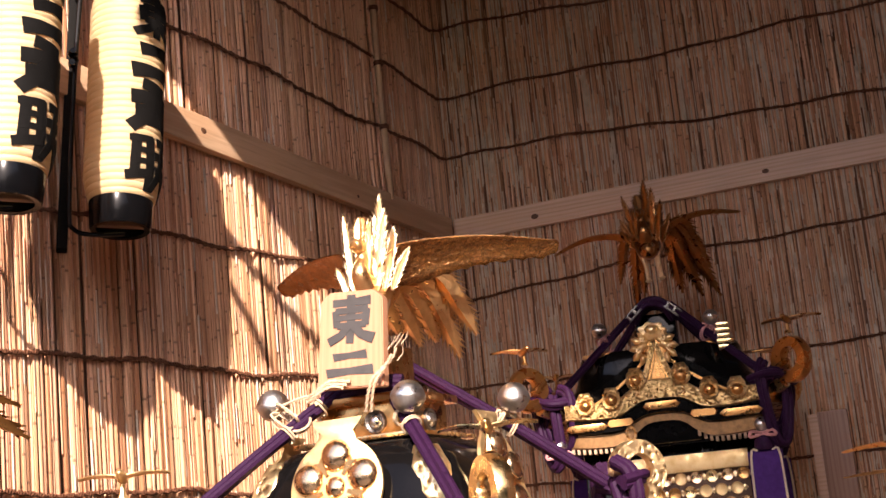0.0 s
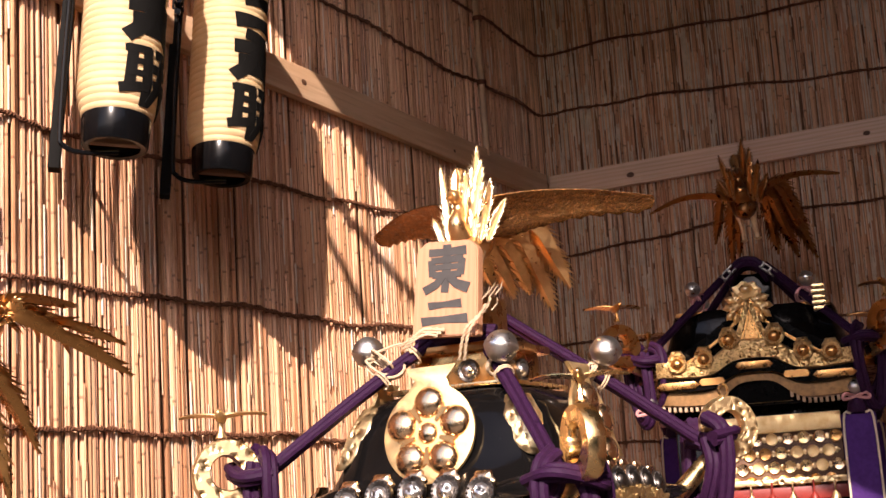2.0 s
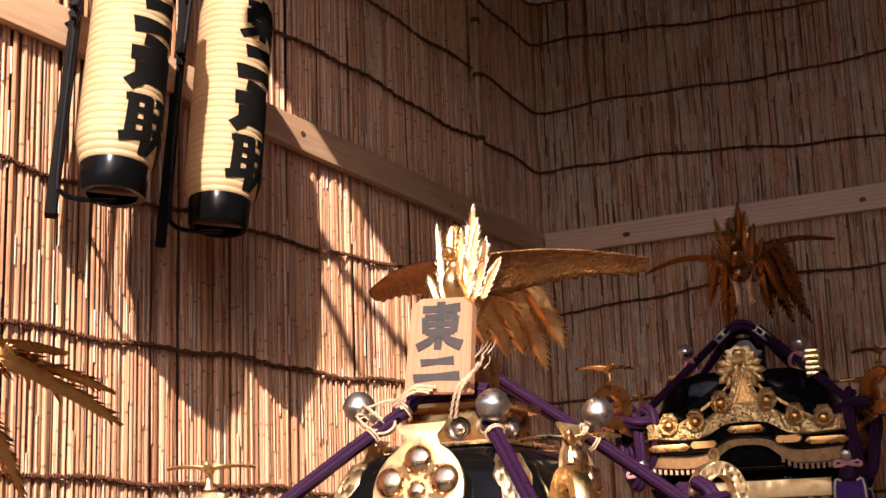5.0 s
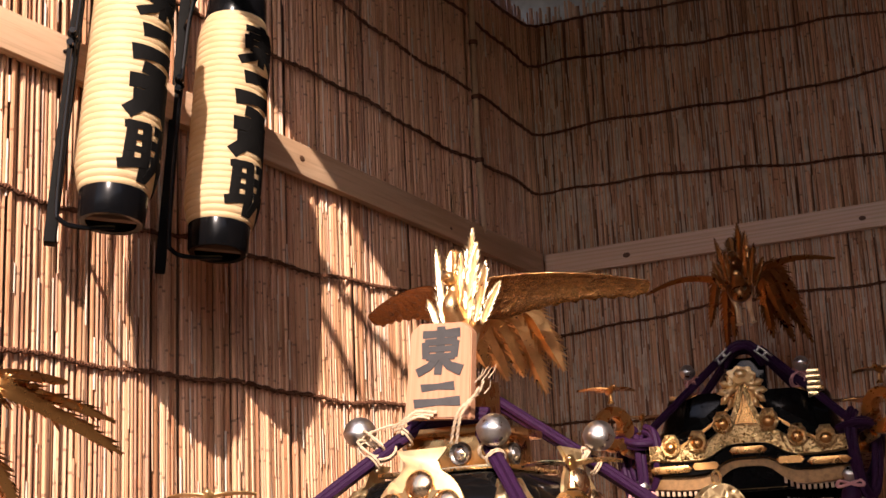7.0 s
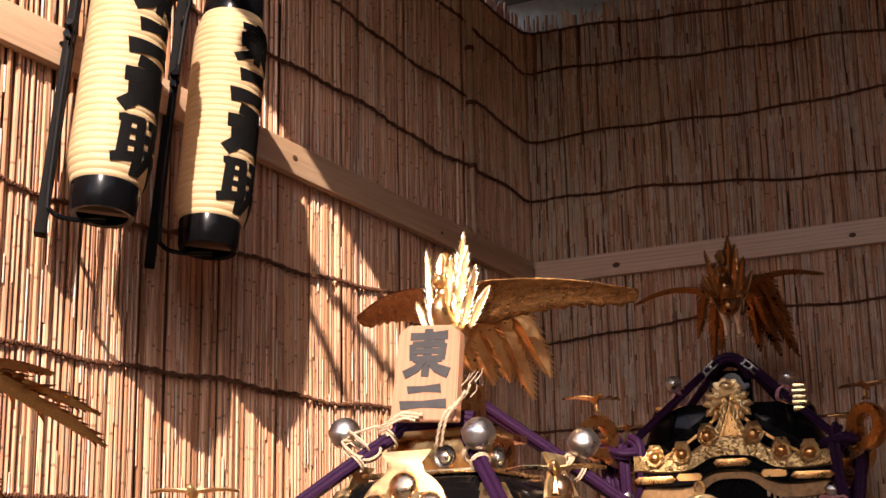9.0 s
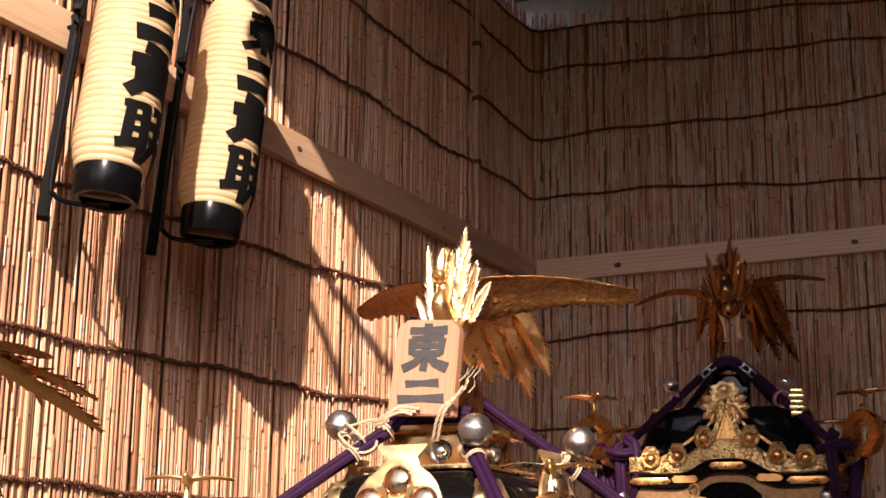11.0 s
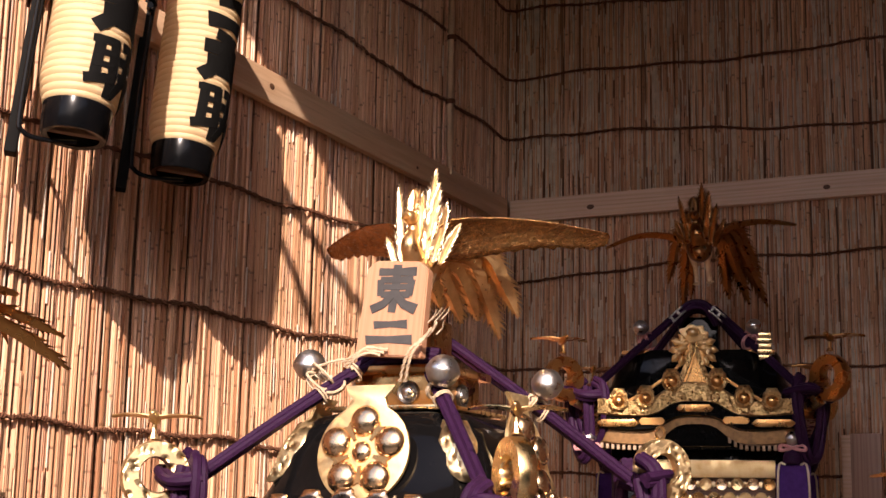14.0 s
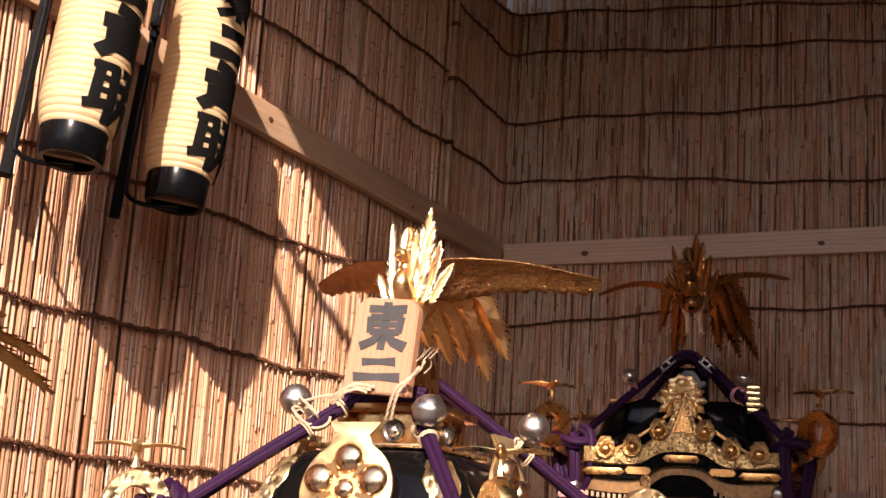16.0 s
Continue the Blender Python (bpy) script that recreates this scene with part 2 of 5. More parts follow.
def tube(bm, pts, rad, sides=8, closed=False, caps=True):
    """A round rod along pts; rad is a number or a list."""
    pts = [Vector(p) for p in pts]
    n = len(pts)
    rads = rad if isinstance(rad, (list, tuple)) else [rad] * n
    rings = []
    up = None
    for i, p in enumerate(pts):
        a = pts[(i - 1) % n] if (closed or i > 0) else p
        b = pts[(i + 1) % n] if (closed or i < n - 1) else p
        d = (b - a).normalized()
        if up is None:
            up = d.orthogonal().normalized()
        up = (up - d * up.dot(d))
        up = up.normalized() if up.length > 1e-6 else d.orthogonal().normalized()
        side = d.cross(up)
        rings.append([bm.verts.new(p + (up * math.cos(2 * math.pi * k / sides) + side * math.sin(2 * math.pi * k / sides)) * rads[i]) for k in range(sides)])
    for i in range(n if closed else n - 1):
        r0, r1 = rings[i], rings[(i + 1) % n]
        for k in range(sides):
            bm.faces.new((r0[k], r0[(k + 1) % sides], r1[(k + 1) % sides], r1[k]))
    if caps and not closed:
        bm.faces.new(rings[0][::-1])
        bm.faces.new(rings[-1])
    return bm


def lathe(bm, prof, m=None, seg=24):
    """Turns a profile of (radius, height) round the z axis."""
    m = m or Matrix()
    rings = []
    for r, z in prof:
        if r < 1e-5:
            rings.append([bm.verts.new(m @ Vector((0, 0, z)))])
        else:
            rings.append([bm.verts.new(m @ Vector((r * math.cos(2 * math.pi * k / seg), r * math.sin(2 * math.pi * k / seg), z))) for k in range(seg)])
    for a, b in zip(rings, rings[1:]):
        for k in range(seg):
            q = [a[k % len(a)], a[(k + 1) % len(a)], b[(k + 1) % len(b)], b[k % len(b)]]
            q = list(dict.fromkeys(q))
            if len(q) > 2:
                bm.faces.new(q)
    return bm


def plate(bm, outline, thick, m=None, crown=0.0):
    """A flat plate from an outline in x, z, facing -y, with a softened front edge; crown lifts its middle."""
    m = m or Matrix()
    cx = sum(p[0] for p in outline) / len(outline)
    cz = sum(p[1] for p in outline) / len(outline)
    loops = []
    for s, y in ((1.0, thick * 0.5), (1.0, -thick * 0.25), (0.93, -thick * 0.5)):
        loops.append([bm.verts.new(m @ Vector((cx + (x - cx) * s, y, cz + (z - cz) * s))) for x, z in outline])
    n = len(outline)
    for a, b in zip(loops, loops[1:]):
        for k in range(n):
            bm.faces.new((a[k], a[(k + 1) % n], b[(k + 1) % n], b[k]))
    bm.faces.new(loops[0][::-1])
    if crown:
        mid = [bm.verts.new(m @ Vector((cx + (x - cx) * 0.5, -thick * 0.5 - crown * 0.8, cz + (z - cz) * 0.5))) for x, z in outline]
        for k in range(n):
            bm.faces.new((loops[-1][k], loops[-1][(k + 1) % n], mid[(k + 1) % n], mid[k]))
        top = bm.verts.new(m @ Vector((cx, -thick * 0.5 - crown, cz)))
        for k in range(n):
            bm.faces.new((mid[k], mid[(k + 1) % n], top))
    else:
        bm.faces.new(loops[-1])
    return bm


def curve_pts(ctrl, steps=8):
    """A smooth line through control points."""
    c = [Vector(p) for p in ctrl]
    c = [c[0] * 2 - c[1]] + c + [c[-1] * 2 - c[-2]]
    out = []
    for i in range(1, len(c) - 2):
        p0, p1, p2, p3 = c[i - 1:i + 3]
        for k in range(steps):
            t = k / steps
            out.append(0.5 * (2 * p1 + (p2 - p0) * t + (2 * p0 - 5 * p1 + 4 * p2 - p3) * t * t + (3 * p1 - p0 - 3 * p2 + p3) * t ** 3))
    out.append(c[-2])
    return out


def cord(bm, ctrl, rad, steps=6, strands=3):
    """A braided cord: parallel strands laid side by side along a smooth line."""
    pts = curve_pts(ctrl, steps)
    up = None
    offs = [[] for _ in range(strands)]
    for i, p in enumerate(pts):
        d = (pts[min(i + 1, len(pts) - 1)] - pts[max(i - 1, 0)]).normalized()
        up = d.orthogonal().normalized() if up is None else (up - d * up.dot(d)).normalized()
        side = d.cross(up)
        for k in range(strands):
            a = 2 * math.pi * k / strands + i * 0.05
            offs[k].append(p + (up * math.cos(a) + side * math.sin(a)) * rad * 0.5)
    for o in offs:
        tube(bm, o, rad * 0.62, 8)
    return bm


def strokes(bm, lines, place, thick=0.0):
    """Brush strokes: lines of (x, z, half width); place(x, z) gives the spot on the surface and its normal."""
    for line in lines:
        pts = []
        for (x0, z0, w0), (x1, z1, w1) in zip(line, line[1:]):
            for k in range(5):
                t = k / 5
                pts.append((x0 + (x1 - x0) * t, z0 + (z1 - z0) * t, w0 + (w1 - w0) * t))
        pts.append(line[-1])
        rows = []
        for i, (x, z, w) in enumerate(pts):
            a, b = pts[max(i - 1, 0)], pts[min(i + 1, len(pts) - 1)]
            dx, dz = b[0] - a[0], b[1] - a[1]
            ln = math.hypot(dx, dz) or 1
            rows.append([place(x - dz / ln * w * s, z + dx / ln * w * s) for s in (-1, -0.5, 0, 0.5, 1)])
        top = [[bm.verts.new(p + n * thick) for p, n in r] for r in rows]
        low = [[bm.verts.new(p) for p, n in r] for r in rows]
        for grid in (top, low):
            for a, b in zip(grid, grid[1:]):
                for k in range(4):
                    bm.faces.new((a[k], a[k + 1], b[k + 1], b[k]))
        for k in (0, 4):
            for i in range(len(rows) - 1):
                bm.faces.new((top[i][k], top[i + 1][k], low[i + 1][k], low[i][k]))
        for i in (0, len(rows) - 1):
            for k in range(4):
                bm.faces.new((top[i][k], top[i][k + 1], low[i][k + 1], low[i][k]))
    return bm


def character(lines, place, mat, ob, weight=1.0, label=""):
    """A brushed character: its first stroke is the part, the others are its pieces, each laid a hair above the last."""
    first = None
    for k, line in enumerate(lines):
        bm = strokes(bmesh.new(), [[(x, z, w * weight) for x, z, w in line]], place, 0.0006 + 0.00016 * k)
        if first is None:
            first = part("character", bm, mat, ob, label)
        else:
            part("brush_stroke", bm, mat, first)
    return first


# strokes of the two characters that can be read, on a unit square, x to the right and z up
EAST = [[(0.10, 0.86, 0.055), (0.5, 0.865, 0.05), (0.92, 0.89, 0.065)],
        [(0.50, 1.02, 0.06), (0.50, 0.5, 0.062), (0.47, 0.02, 0.055)],
        [(0.16, 0.70, 0.05), (0.20, 0.36, 0.055)],
        [(0.16, 0.69, 0.045), (0.5, 0.70, 0.045), (0.86, 0.72, 0.05)],
        [(0.84, 0.72, 0.05), (0.80, 0.38, 0.055)],
        [(0.20, 0.545, 0.04), (0.82, 0.56, 0.04)],
        [(0.20, 0.385, 0.045), (0.82, 0.40, 0.045)],
        [(0.45, 0.38, 0.045), (0.28, 0.19, 0.055), (0.02, 0.06, 0.06)],
        [(0.54, 0.38, 0.05), (0.72, 0.20, 0.06), (0.99, 0.10, 0.075)]]
TWO = [[(0.14, 0.74, 0.10), (0.5, 0.79, 0.075), (0.86, 0.82, 0.115)], [(0.0, 0.16, 0.115), (0.5, 0.22, 0.085), (1.0, 0.25, 0.125)]]


# ---- structure ----
bm = bmesh.new()
bmesh.ops.create_grid(bm, x_segments=60, y_segments=60, size=400)
for v in bm.verts:
    v.co.z = -0.002
tagged(new("ground", finish(bm, "ground", SAND)), "bare sandy ground before the festival booth", "ground", kind="structure")

# unseen dark boxes, added to block low sky and darken the reflections
BACKDROP_DARK = plain_material("dark_backdrop", (0.035, 0.04, 0.022), 0.9, vary=0.6, size=1.5, bump=0.8, dist=0.05)
bm = box(bmesh.new(), (0, -17.0, 2.35), (70, 0.6, 4.7), 0.0)
thing("backdrop", bm, BACKDROP_DARK, "dark backdrop added behind the viewer to darken reflections and low sky", "hedge", kind="structure")
bm = box(bmesh.new(), (8.0, -10.2, 2.6), (0.6, 13.0, 5.2), 0.0)
thing("backdrop_side", bm, BACKDROP_DARK, "dark backdrop added at the side to cut skylight on the reeds", "hedge", kind="structure")

CORNER = 0.065         # the screens bend round the corner on this radius
WALL_TOP = 4.08
LEFT_LEN, BACK_LEN = 3.7, 3.3


def screen_path(s):
    """A spot on the inner face of the reed screens: s = 0 at the corner, negative along the left wall. Gives x, y and the inward normal."""
    half = CORNER * math.pi / 4
    if s < -half:
        return 0.0, -CORNER + (s + half), 1.0, 0.0
    if s > half:
        return CORNER + (s - half), 0.0, 0.0, -1.0
    a = math.pi - (s + half) / CORNER
    return CORNER + CORNER * math.cos(a), -CORNER + CORNER * math.sin(a), -math.cos(a), -math.sin(a)


wall_left = box(bmesh.new(), (-0.032, -LEFT_LEN / 2 - 0.012, WALL_TOP / 2 - 0.03), (0.03, LEFT_LEN - 0.024, WALL_TOP - 0.06), 0.0)
wall_left = thing("wall_left", wall_left, BACKING, "side wall of upright dried reeds bound with dark twine", "wall", kind="structure")
wall_back = box(bmesh.new(), (BACK_LEN / 2, 0.032, WALL_TOP / 2 - 0.03), (BACK_LEN + 0.06, 0.03, WALL_TOP - 0.06), 0.0)
wall_back = thing("wall_back", wall_back, BACKING, "shaded back wall of upright dried reeds with twine", "wall", kind="structure")
bm = box(bmesh.new(), (BACK_LEN + 0.03, -1.85, 2.0), (0.04, 3.6, 4.0), 0.0)
thing("wall_right", bm, REED_MANY, "plain reed side wall", "wall", kind="structure")

# filler, added so that the pale sheet does not shine through the corner
bm = box(bmesh.new(), (-0.004, 0.004, WALL_TOP / 2 - 0.03), (0.05, 0.05, WALL_TOP - 0.06), 0.0)
thing("wall_corner", bm, BACKING, "dark filler added behind the corner of the reed screens", "post", kind="structure")

# roof sheet, higher than the reeds so that a pale gap shows over them, and the sloping front board
bm = bmesh.new()
box(bm, (BACK_LEN / 2, -1.72, 4.27), (BACK_LEN + 0.5, 3.9, 0.03), 0.0)
thing("roof", bm, ROOF_SHEET, "grey sheet roof of the booth", "roof", kind="structure")
bm = box(bmesh.new(), (BACK_LEN / 2, -0.14, 4.20), (BACK_LEN, 0.07, 0.09), 0.004)
thing("roof_beam", bm, TIMBER, "dark timber beam under the roof", "beam", kind="structure")
bm = box(bmesh.new(), (BACK_LEN / 2, 0.20, 2.2), (BACK_LEN + 0.4, 0.02, 4.4), 0.0)
thing("backing_sheet", bm, plain_material("pale_sheet", (0.62, 0.60, 0.57), 0.7), "pale sheet behind the reed screen", "sheet", kind="structure")
bm = bmesh.new()
# unseen board, added; its lower edge is cut to place the shade line
front = [(-0.2, 4.36), (4.4, 4.36), (4.4, 2.5), (2.14, 3.50), (1.45, 4.225), (-0.2, 4.225)]
vs0 = [bm.verts.new((x, -3.62, z)) for x, z in front]
vs1 = [bm.verts.new((x, -3.66, z)) for x, z in front]
bm.faces.new(vs0)
bm.faces.new(vs1[::-1])
for k in range(len(front)):
    bm.faces.new((vs0[k], vs0[(k + 1) % 6], vs1[(k + 1) % 6], vs1[k]))
thing("eave_board", bm, TIMBER, "unseen sloping board added at the open front to cut the sun", "board", kind="structure")


# two rails that hold the screens
def rail(name, a, b, depth_axis, mat, knots):
    bm = bmesh.new()
    a, b = Vector(a), Vector(b)
    size = [abs(v) for v in (b - a)]
    box(bm, (a + b) / 2, size, 0.003)
    ob = thing(name, bm, mat, "pale planed pine rail with knots, nailed across the reeds", "rail", kind="structure")
    for kn in knots:
        p, r = Vector(kn[:3]), kn[3]
        rot = pose(0, 0, 0, 0, 90, 0) if depth_axis == 0 else pose(0, 0, 0, 90, 0, 0)
        bm = bmesh.new()
        lathe(bm, [(0, 0.0012), (r * 0.6, 0.0010), (r, -0.002)], Matrix.Translation(p) @ rot @ Matrix.Diagonal((1.0, 1.5, 1, 1) if depth_axis == 0 else (1.5, 1.0, 1, 1)), 14)
        part("knot", bm, KNOT, ob)
    return ob


rail("rail_left", (0.002, -3.7, 2.925), (0.034, -0.05, 3.022), 0, PINE_Y, [(0.034, -1.817, 2.975, 0.013), (0.034, -0.86, 2.96, 0.008)])
rail("rail_back", (0.036, -0.034, 2.93), (3.25, -0.002, 3.022), 1, PINE_X, [(0.379, -0.034, 2.969, 0.014), (1.29, -0.034, 2.969, 0.012)])

# bamboo pole on the side screen, with two ties
bm = bmesh.new()
pts = [(0.027 + 0.002 * math.sin(z * 5), -0.585 + 0.003 * math.sin(z * 3), z) for z in [3.0 + 0.1 * i for i in range(11)]]
tube(bm, pts, 0.0125, 10)
pole = thing("bamboo_pole", bm, BAMBOO, "thin brown bamboo pole tied upright to the reed screen", "pole", kind="structure")
for z in (3.28, 3.53, 3.75):
    bm = bmesh.new()
    for dz in (-0.006, 0.0, 0.006):
        tube(bm, [(0.027 + 0.0155 * math.cos(a), -0.585 + 0.0155 * math.sin(a), z + dz) for a in [k * math.pi / 6 for k in range(12)]], 0.0035, 5, closed=True)
    part("tie", bm, TWINE, pole)


# ---- portable shrines ----
def feather(bm, base, ctrl, width, teeth=0.3, ridge=0.25, side=None, taper=0.75, steps=10):
    """A sheet-metal plume: a narrow blade with a raised midrib and rows of pointed barbs along both edges."""
    rb = random.Random(int(width * 1e5) + int(ctrl[-1][0] * 1e4))
    pts = curve_pts(ctrl, steps)
    n = len(pts)
    base = Vector(base)
    rows, frames = [], []
    for i, p in enumerate(pts):
        t = i / (n - 1)
        d = (pts[min(i + 1, n - 1)] - pts[max(i - 1, 0)]).normalized()
        sd = Vector(side) if side else d.cross(Vector((0, -1, 0.15)))
        sd = (sd - d * sd.dot(d)).normalized()
        nn = d.cross(sd)
        w = width * (math.sin(math.pi * min(1, t * taper + 0.18)) ** 0.7) * (1 - 0.85 * max(0, (t - 0.8) / 0.2) ** 2)
        k = 0.66 * w
        rows.append([bm.verts.new(base + p + sd * k * u + nn * ridge * w * (1 - abs(u) * 1.3)) for u in (-1, -0.45, 0, 0.45, 1)])
        frames.append((sd, d, nn, w))
    for i, (a, b) in enumerate(zip(rows, rows[1:])):
        for k in range(4):
            bm.faces.new((a[k], a[k + 1], b[k + 1], b[k]))
        sd, d, nn, w = frames[i]
        for u, k in ((-1, 0), (1, 4)):
            if i < 1:
                continue
            tip = b[k].co + (sd * u * rb.uniform(0.45, 0.75) + d * rb.uniform(0.5, 0.9) + nn * rb.uniform(-0.4, 0.4)) * w * rb.uniform(0.6, 1.1) * (1 + teeth)
            bm.faces.new((a[k], b[k], bm.verts.new(tip)))
    crown = bm.verts.new(base + pts[-1] + frames[-1][1] * frames[-1][3] * 1.5)
    for k in range(4):
        bm.faces.new((rows[-1][k], rows[-1][k + 1], crown))


def sheet(ob, thick=0.0022):
    md = ob.modifiers.new("sheet", "SOLIDIFY")
    md.thickness, md.offset = thick, 0
    return ob


def phoenix(mat, label, crest=1.0, seed=3, span=1.0, rise=1.0, plume=None, tails=()):
    """A gilt sheet-metal bird with spread wings, upright plumes and hanging tail plumes. It faces -y, its feet at the origin.
    rise: how steeply the wing sheets stand. tails: for each tail plume the crown of its arch, its end, and its half width."""
    rn = random.Random(seed)
    bm = bmesh.new()
    lathe(bm, [(0.0, -0.085), (0.018, -0.075), (0.036, -0.045), (0.043, 0.0), (0.038, 0.045), (0.022, 0.085), (0, 0.10)],
          Matrix.Translation((0, 0.015, 0.105)) @ pose(0, 0, 0, -62, 0, 0), 16)
    tube(bm, curve_pts([(0, -0.035, 0.115), (0, -0.055, 0.14), (0, -0.042, 0.17), (0, -0.048, 0.195)], 5),
         [0.026 - 0.0012 * i for i in range(16)], 10)
    lathe(bm, [(0, -0.022), (0.013, -0.012), (0.017, 0.0), (0.012, 0.014), (0, 0.022)], Matrix.Translation((0, -0.056, 0.200)) @ pose(0, 0, 0, 80, 0, 0), 10)
    tube(bm, [(0, -0.072, 0.200), (0, -0.088, 0.197), (0, -0.098, 0.188)], [0.008, 0.005, 0.0012], 6)
    ob = thing("phoenix_ornament", bm, mat, label, "ornament", "phoenix ornaments")
    for s in (-1, 1):
        bm = bmesh.new()
        tube(bm, curve_pts([(s * 0.022, -0.01, -0.02), (s * 0.02, -0.008, 0.035), (s * 0.024, 0.0, 0.085)], 4), [0.008, 0.008, 0.0075, 0.0075, 0.008, 0.009, 0.011, 0.013, 0.015], 8)
        for a in (-0.5, 0, 0.5):
            tube(bm, [(s * 0.022, -0.01, -0.014), (s * 0.022 + 0.022 * math.sin(a), -0.01 - 0.022 * math.cos(a), -0.019)], [0.005, 0.002], 5)
        part("leg", bm, GOLD_SUNLIT, ob)
    bm = bmesh.new()
    feather(bm, (0, -0.052, 0.205), [(0, 0, 0), (0, 0.006, 0.03), (0, 0.012, 0.06)], 0.014, side=(1, 0, 0))
    sheet(part("comb", bm, mat, ob))
    # upright plumes
    for x, lean, h, w in ((-0.080, -0.40, 0.07, 0.011), (-0.066, -0.25, 0.105, 0.012), (-0.046, -0.10, 0.185, 0.013), (-0.026, -0.06, 0.13, 0.012), (-0.006, 0.0, 0.10, 0.012),
                          (0.008, 0.04, 0.165, 0.015), (0.022, 0.09, 0.218, 0.018), (0.040, 0.16, 0.18, 0.017), (0.058, 0.28, 0.135, 0.014), (0.080, 0.50, 0.09, 0.012)):
        h *= crest
        bm = bmesh.new()
        feather(bm, (x * 0.62, -0.01 + rn.uniform(-0.025, 0.025), 0.10),
                [(0, 0, 0), (lean * h * 0.45, 0.004, h * 0.5), (lean * h, rn.uniform(-0.004, 0.016), h)], w * 0.8, side=(1, rn.uniform(-0.3, 0.3), 0), ridge=0.5)
        sheet(part("plume", bm, plume or mat, ob))
    # wings: an arched, fluted sheet, swept back, its rear edge lower than its front edge
    for s in (-1, 1):
        bm = bmesh.new()
        rows = []
        for i in range(37):
            t = i / 36
            grow = min(1.0, t / 0.16 + 0.08) ** 0.55
            lead = Vector((s * (0.02 + (0.34 if s > 0 else 0.335) * t * span), -0.03 + 0.23 * t ** 1.3,
                           0.118 + (0.075 * grow + 0.012 * math.sin(t * math.pi)) * rise + 0.045 * t * (1.4 - rise) - 0.022 * rise * t * t + (0.014 * t * rise if s < 0 else 0.0) + 0.035 * (1 - rise) * math.sin(t * math.pi)))
            chord = 0.128 * (0.92 if s < 0 else 1.0) * (0.12 + 0.88 * rise) * grow * (1 - 0.60 * t) * (1 + 0.10 * ((t * 9) % 1.0 - 0.5) + 0.03 * math.sin(t * 61)) * (1.0 if t < 0.84 else max(0.04, 1 - ((t - 0.84) / 0.16) ** 2) ** 0.5)
            row = []
            for j in range(11):
                u = j / 10
                fold = 0.0016 * (1 if j % 2 else -1) * (1 - 0.5 * t)
                row.append(bm.verts.new(lead + Vector((s * 0.12 * u * chord, 0.76 * chord * u, -0.64 * chord * u + 0.10 * chord * math.sin(u * math.pi) + fold))))
            rows.append(row)
        for a, b in zip(rows, rows[1:]):
            for k in range(10):
                bm.faces.new((a[k], a[k + 1], b[k + 1], b[k]))
        sheet(part("wing", bm, WING_GOLD if rise > 0.5 else mat, ob), 0.003)
    # long tail plumes that arch up behind the body and hang
    for x0, y0, z0, x1, y1, z1, w in tails:
        bm = bmesh.new()
        feather(bm, (0, 0.06, 0.125), [(0, 0, 0), (x0 * 0.6, (y0 - 0.06) * 0.6, (z0 - 0.125) * 0.8 + 0.012), (x0, y0 - 0.06, z0 - 0.125),
                                       (x0 + (x1 - x0) * 0.5, y0 - 0.06 + (y1 - y0) * 0.54, z0 - 0.125 + (z1 - z0) * 0.48), (x1, y1 - 0.06, z1 - 0.125)],
                w * 1.5, teeth=0.1, side=(1, 0.2 - x1, 0.4 * x1), ridge=0.4, taper=0.70, steps=7)
        sheet(part("tail_plume", bm, mat, ob))
    return ob


def swallow(bm_parent, mat, at, yaw, size=1.0):
    """A small gilt swallow on a stalk."""
    bm = bmesh.new()
    m = Matrix.Translation(at) @ pose(0, 0, 0, 0, 0, yaw) @ Matrix.Scale(size, 4)
    tube(bm, [m @ Vector(p) for p in ((0, 0, 0), (0, 0, 0.012), (0, 0, 0.03))], [0.012, 0.006, 0.005], 8)
    lathe(bm, [(0, -0.036), (0.009, -0.026), (0.0125, 0.0), (0.009, 0.02), (0.006, 0.028), (0.009, 0.036), (0.005, 0.043), (0, 0.052)], m @ Matrix.Translation((0, 0, 0.042)) @ pose(0, 0, 0, 82, 0, 0), 10)
    for s in (-1, 1):
        top, low = [], []
        for i in range(7):
            t = i / 6
            lead = Vector((s * (0.006 + 0.085 * t), -0.008 + 0.05 * t * t, 0.046 + 0.005 * math.sin(t * 2.6)))
            ch = 0.042 * (1 - t) ** 0.6 + 0.002
            for lst, dz in ((top, 0.0012), (low, -0.0012)):
                lst.append([bm.verts.new(m @ (lead + Vector((0, ch * u, dz - 0.004 * u)))) for u in (0, 0.5, 1)])
        for g in (top, low):
            for a, b in zip(g, g[1:]):
                for k in range(2):
                    bm.faces.new((a[k], a[k + 1], b[k + 1], b[k]))
        for k in (0, 2):
            for i in range(6):
                bm.faces.new((top[i][k], top[i + 1][k], low[i + 1][k], low[i][k]))
        tube(bm, [m @ Vector(p) for p in ((s * 0.003, 0.03, 0.044), (s * 0.012, 0.06, 0.048), (s * 0.026, 0.088, 0.054))], [0.005, 0.004, 0.001], 5)
    return part("swallow", bm, mat, bm_parent)


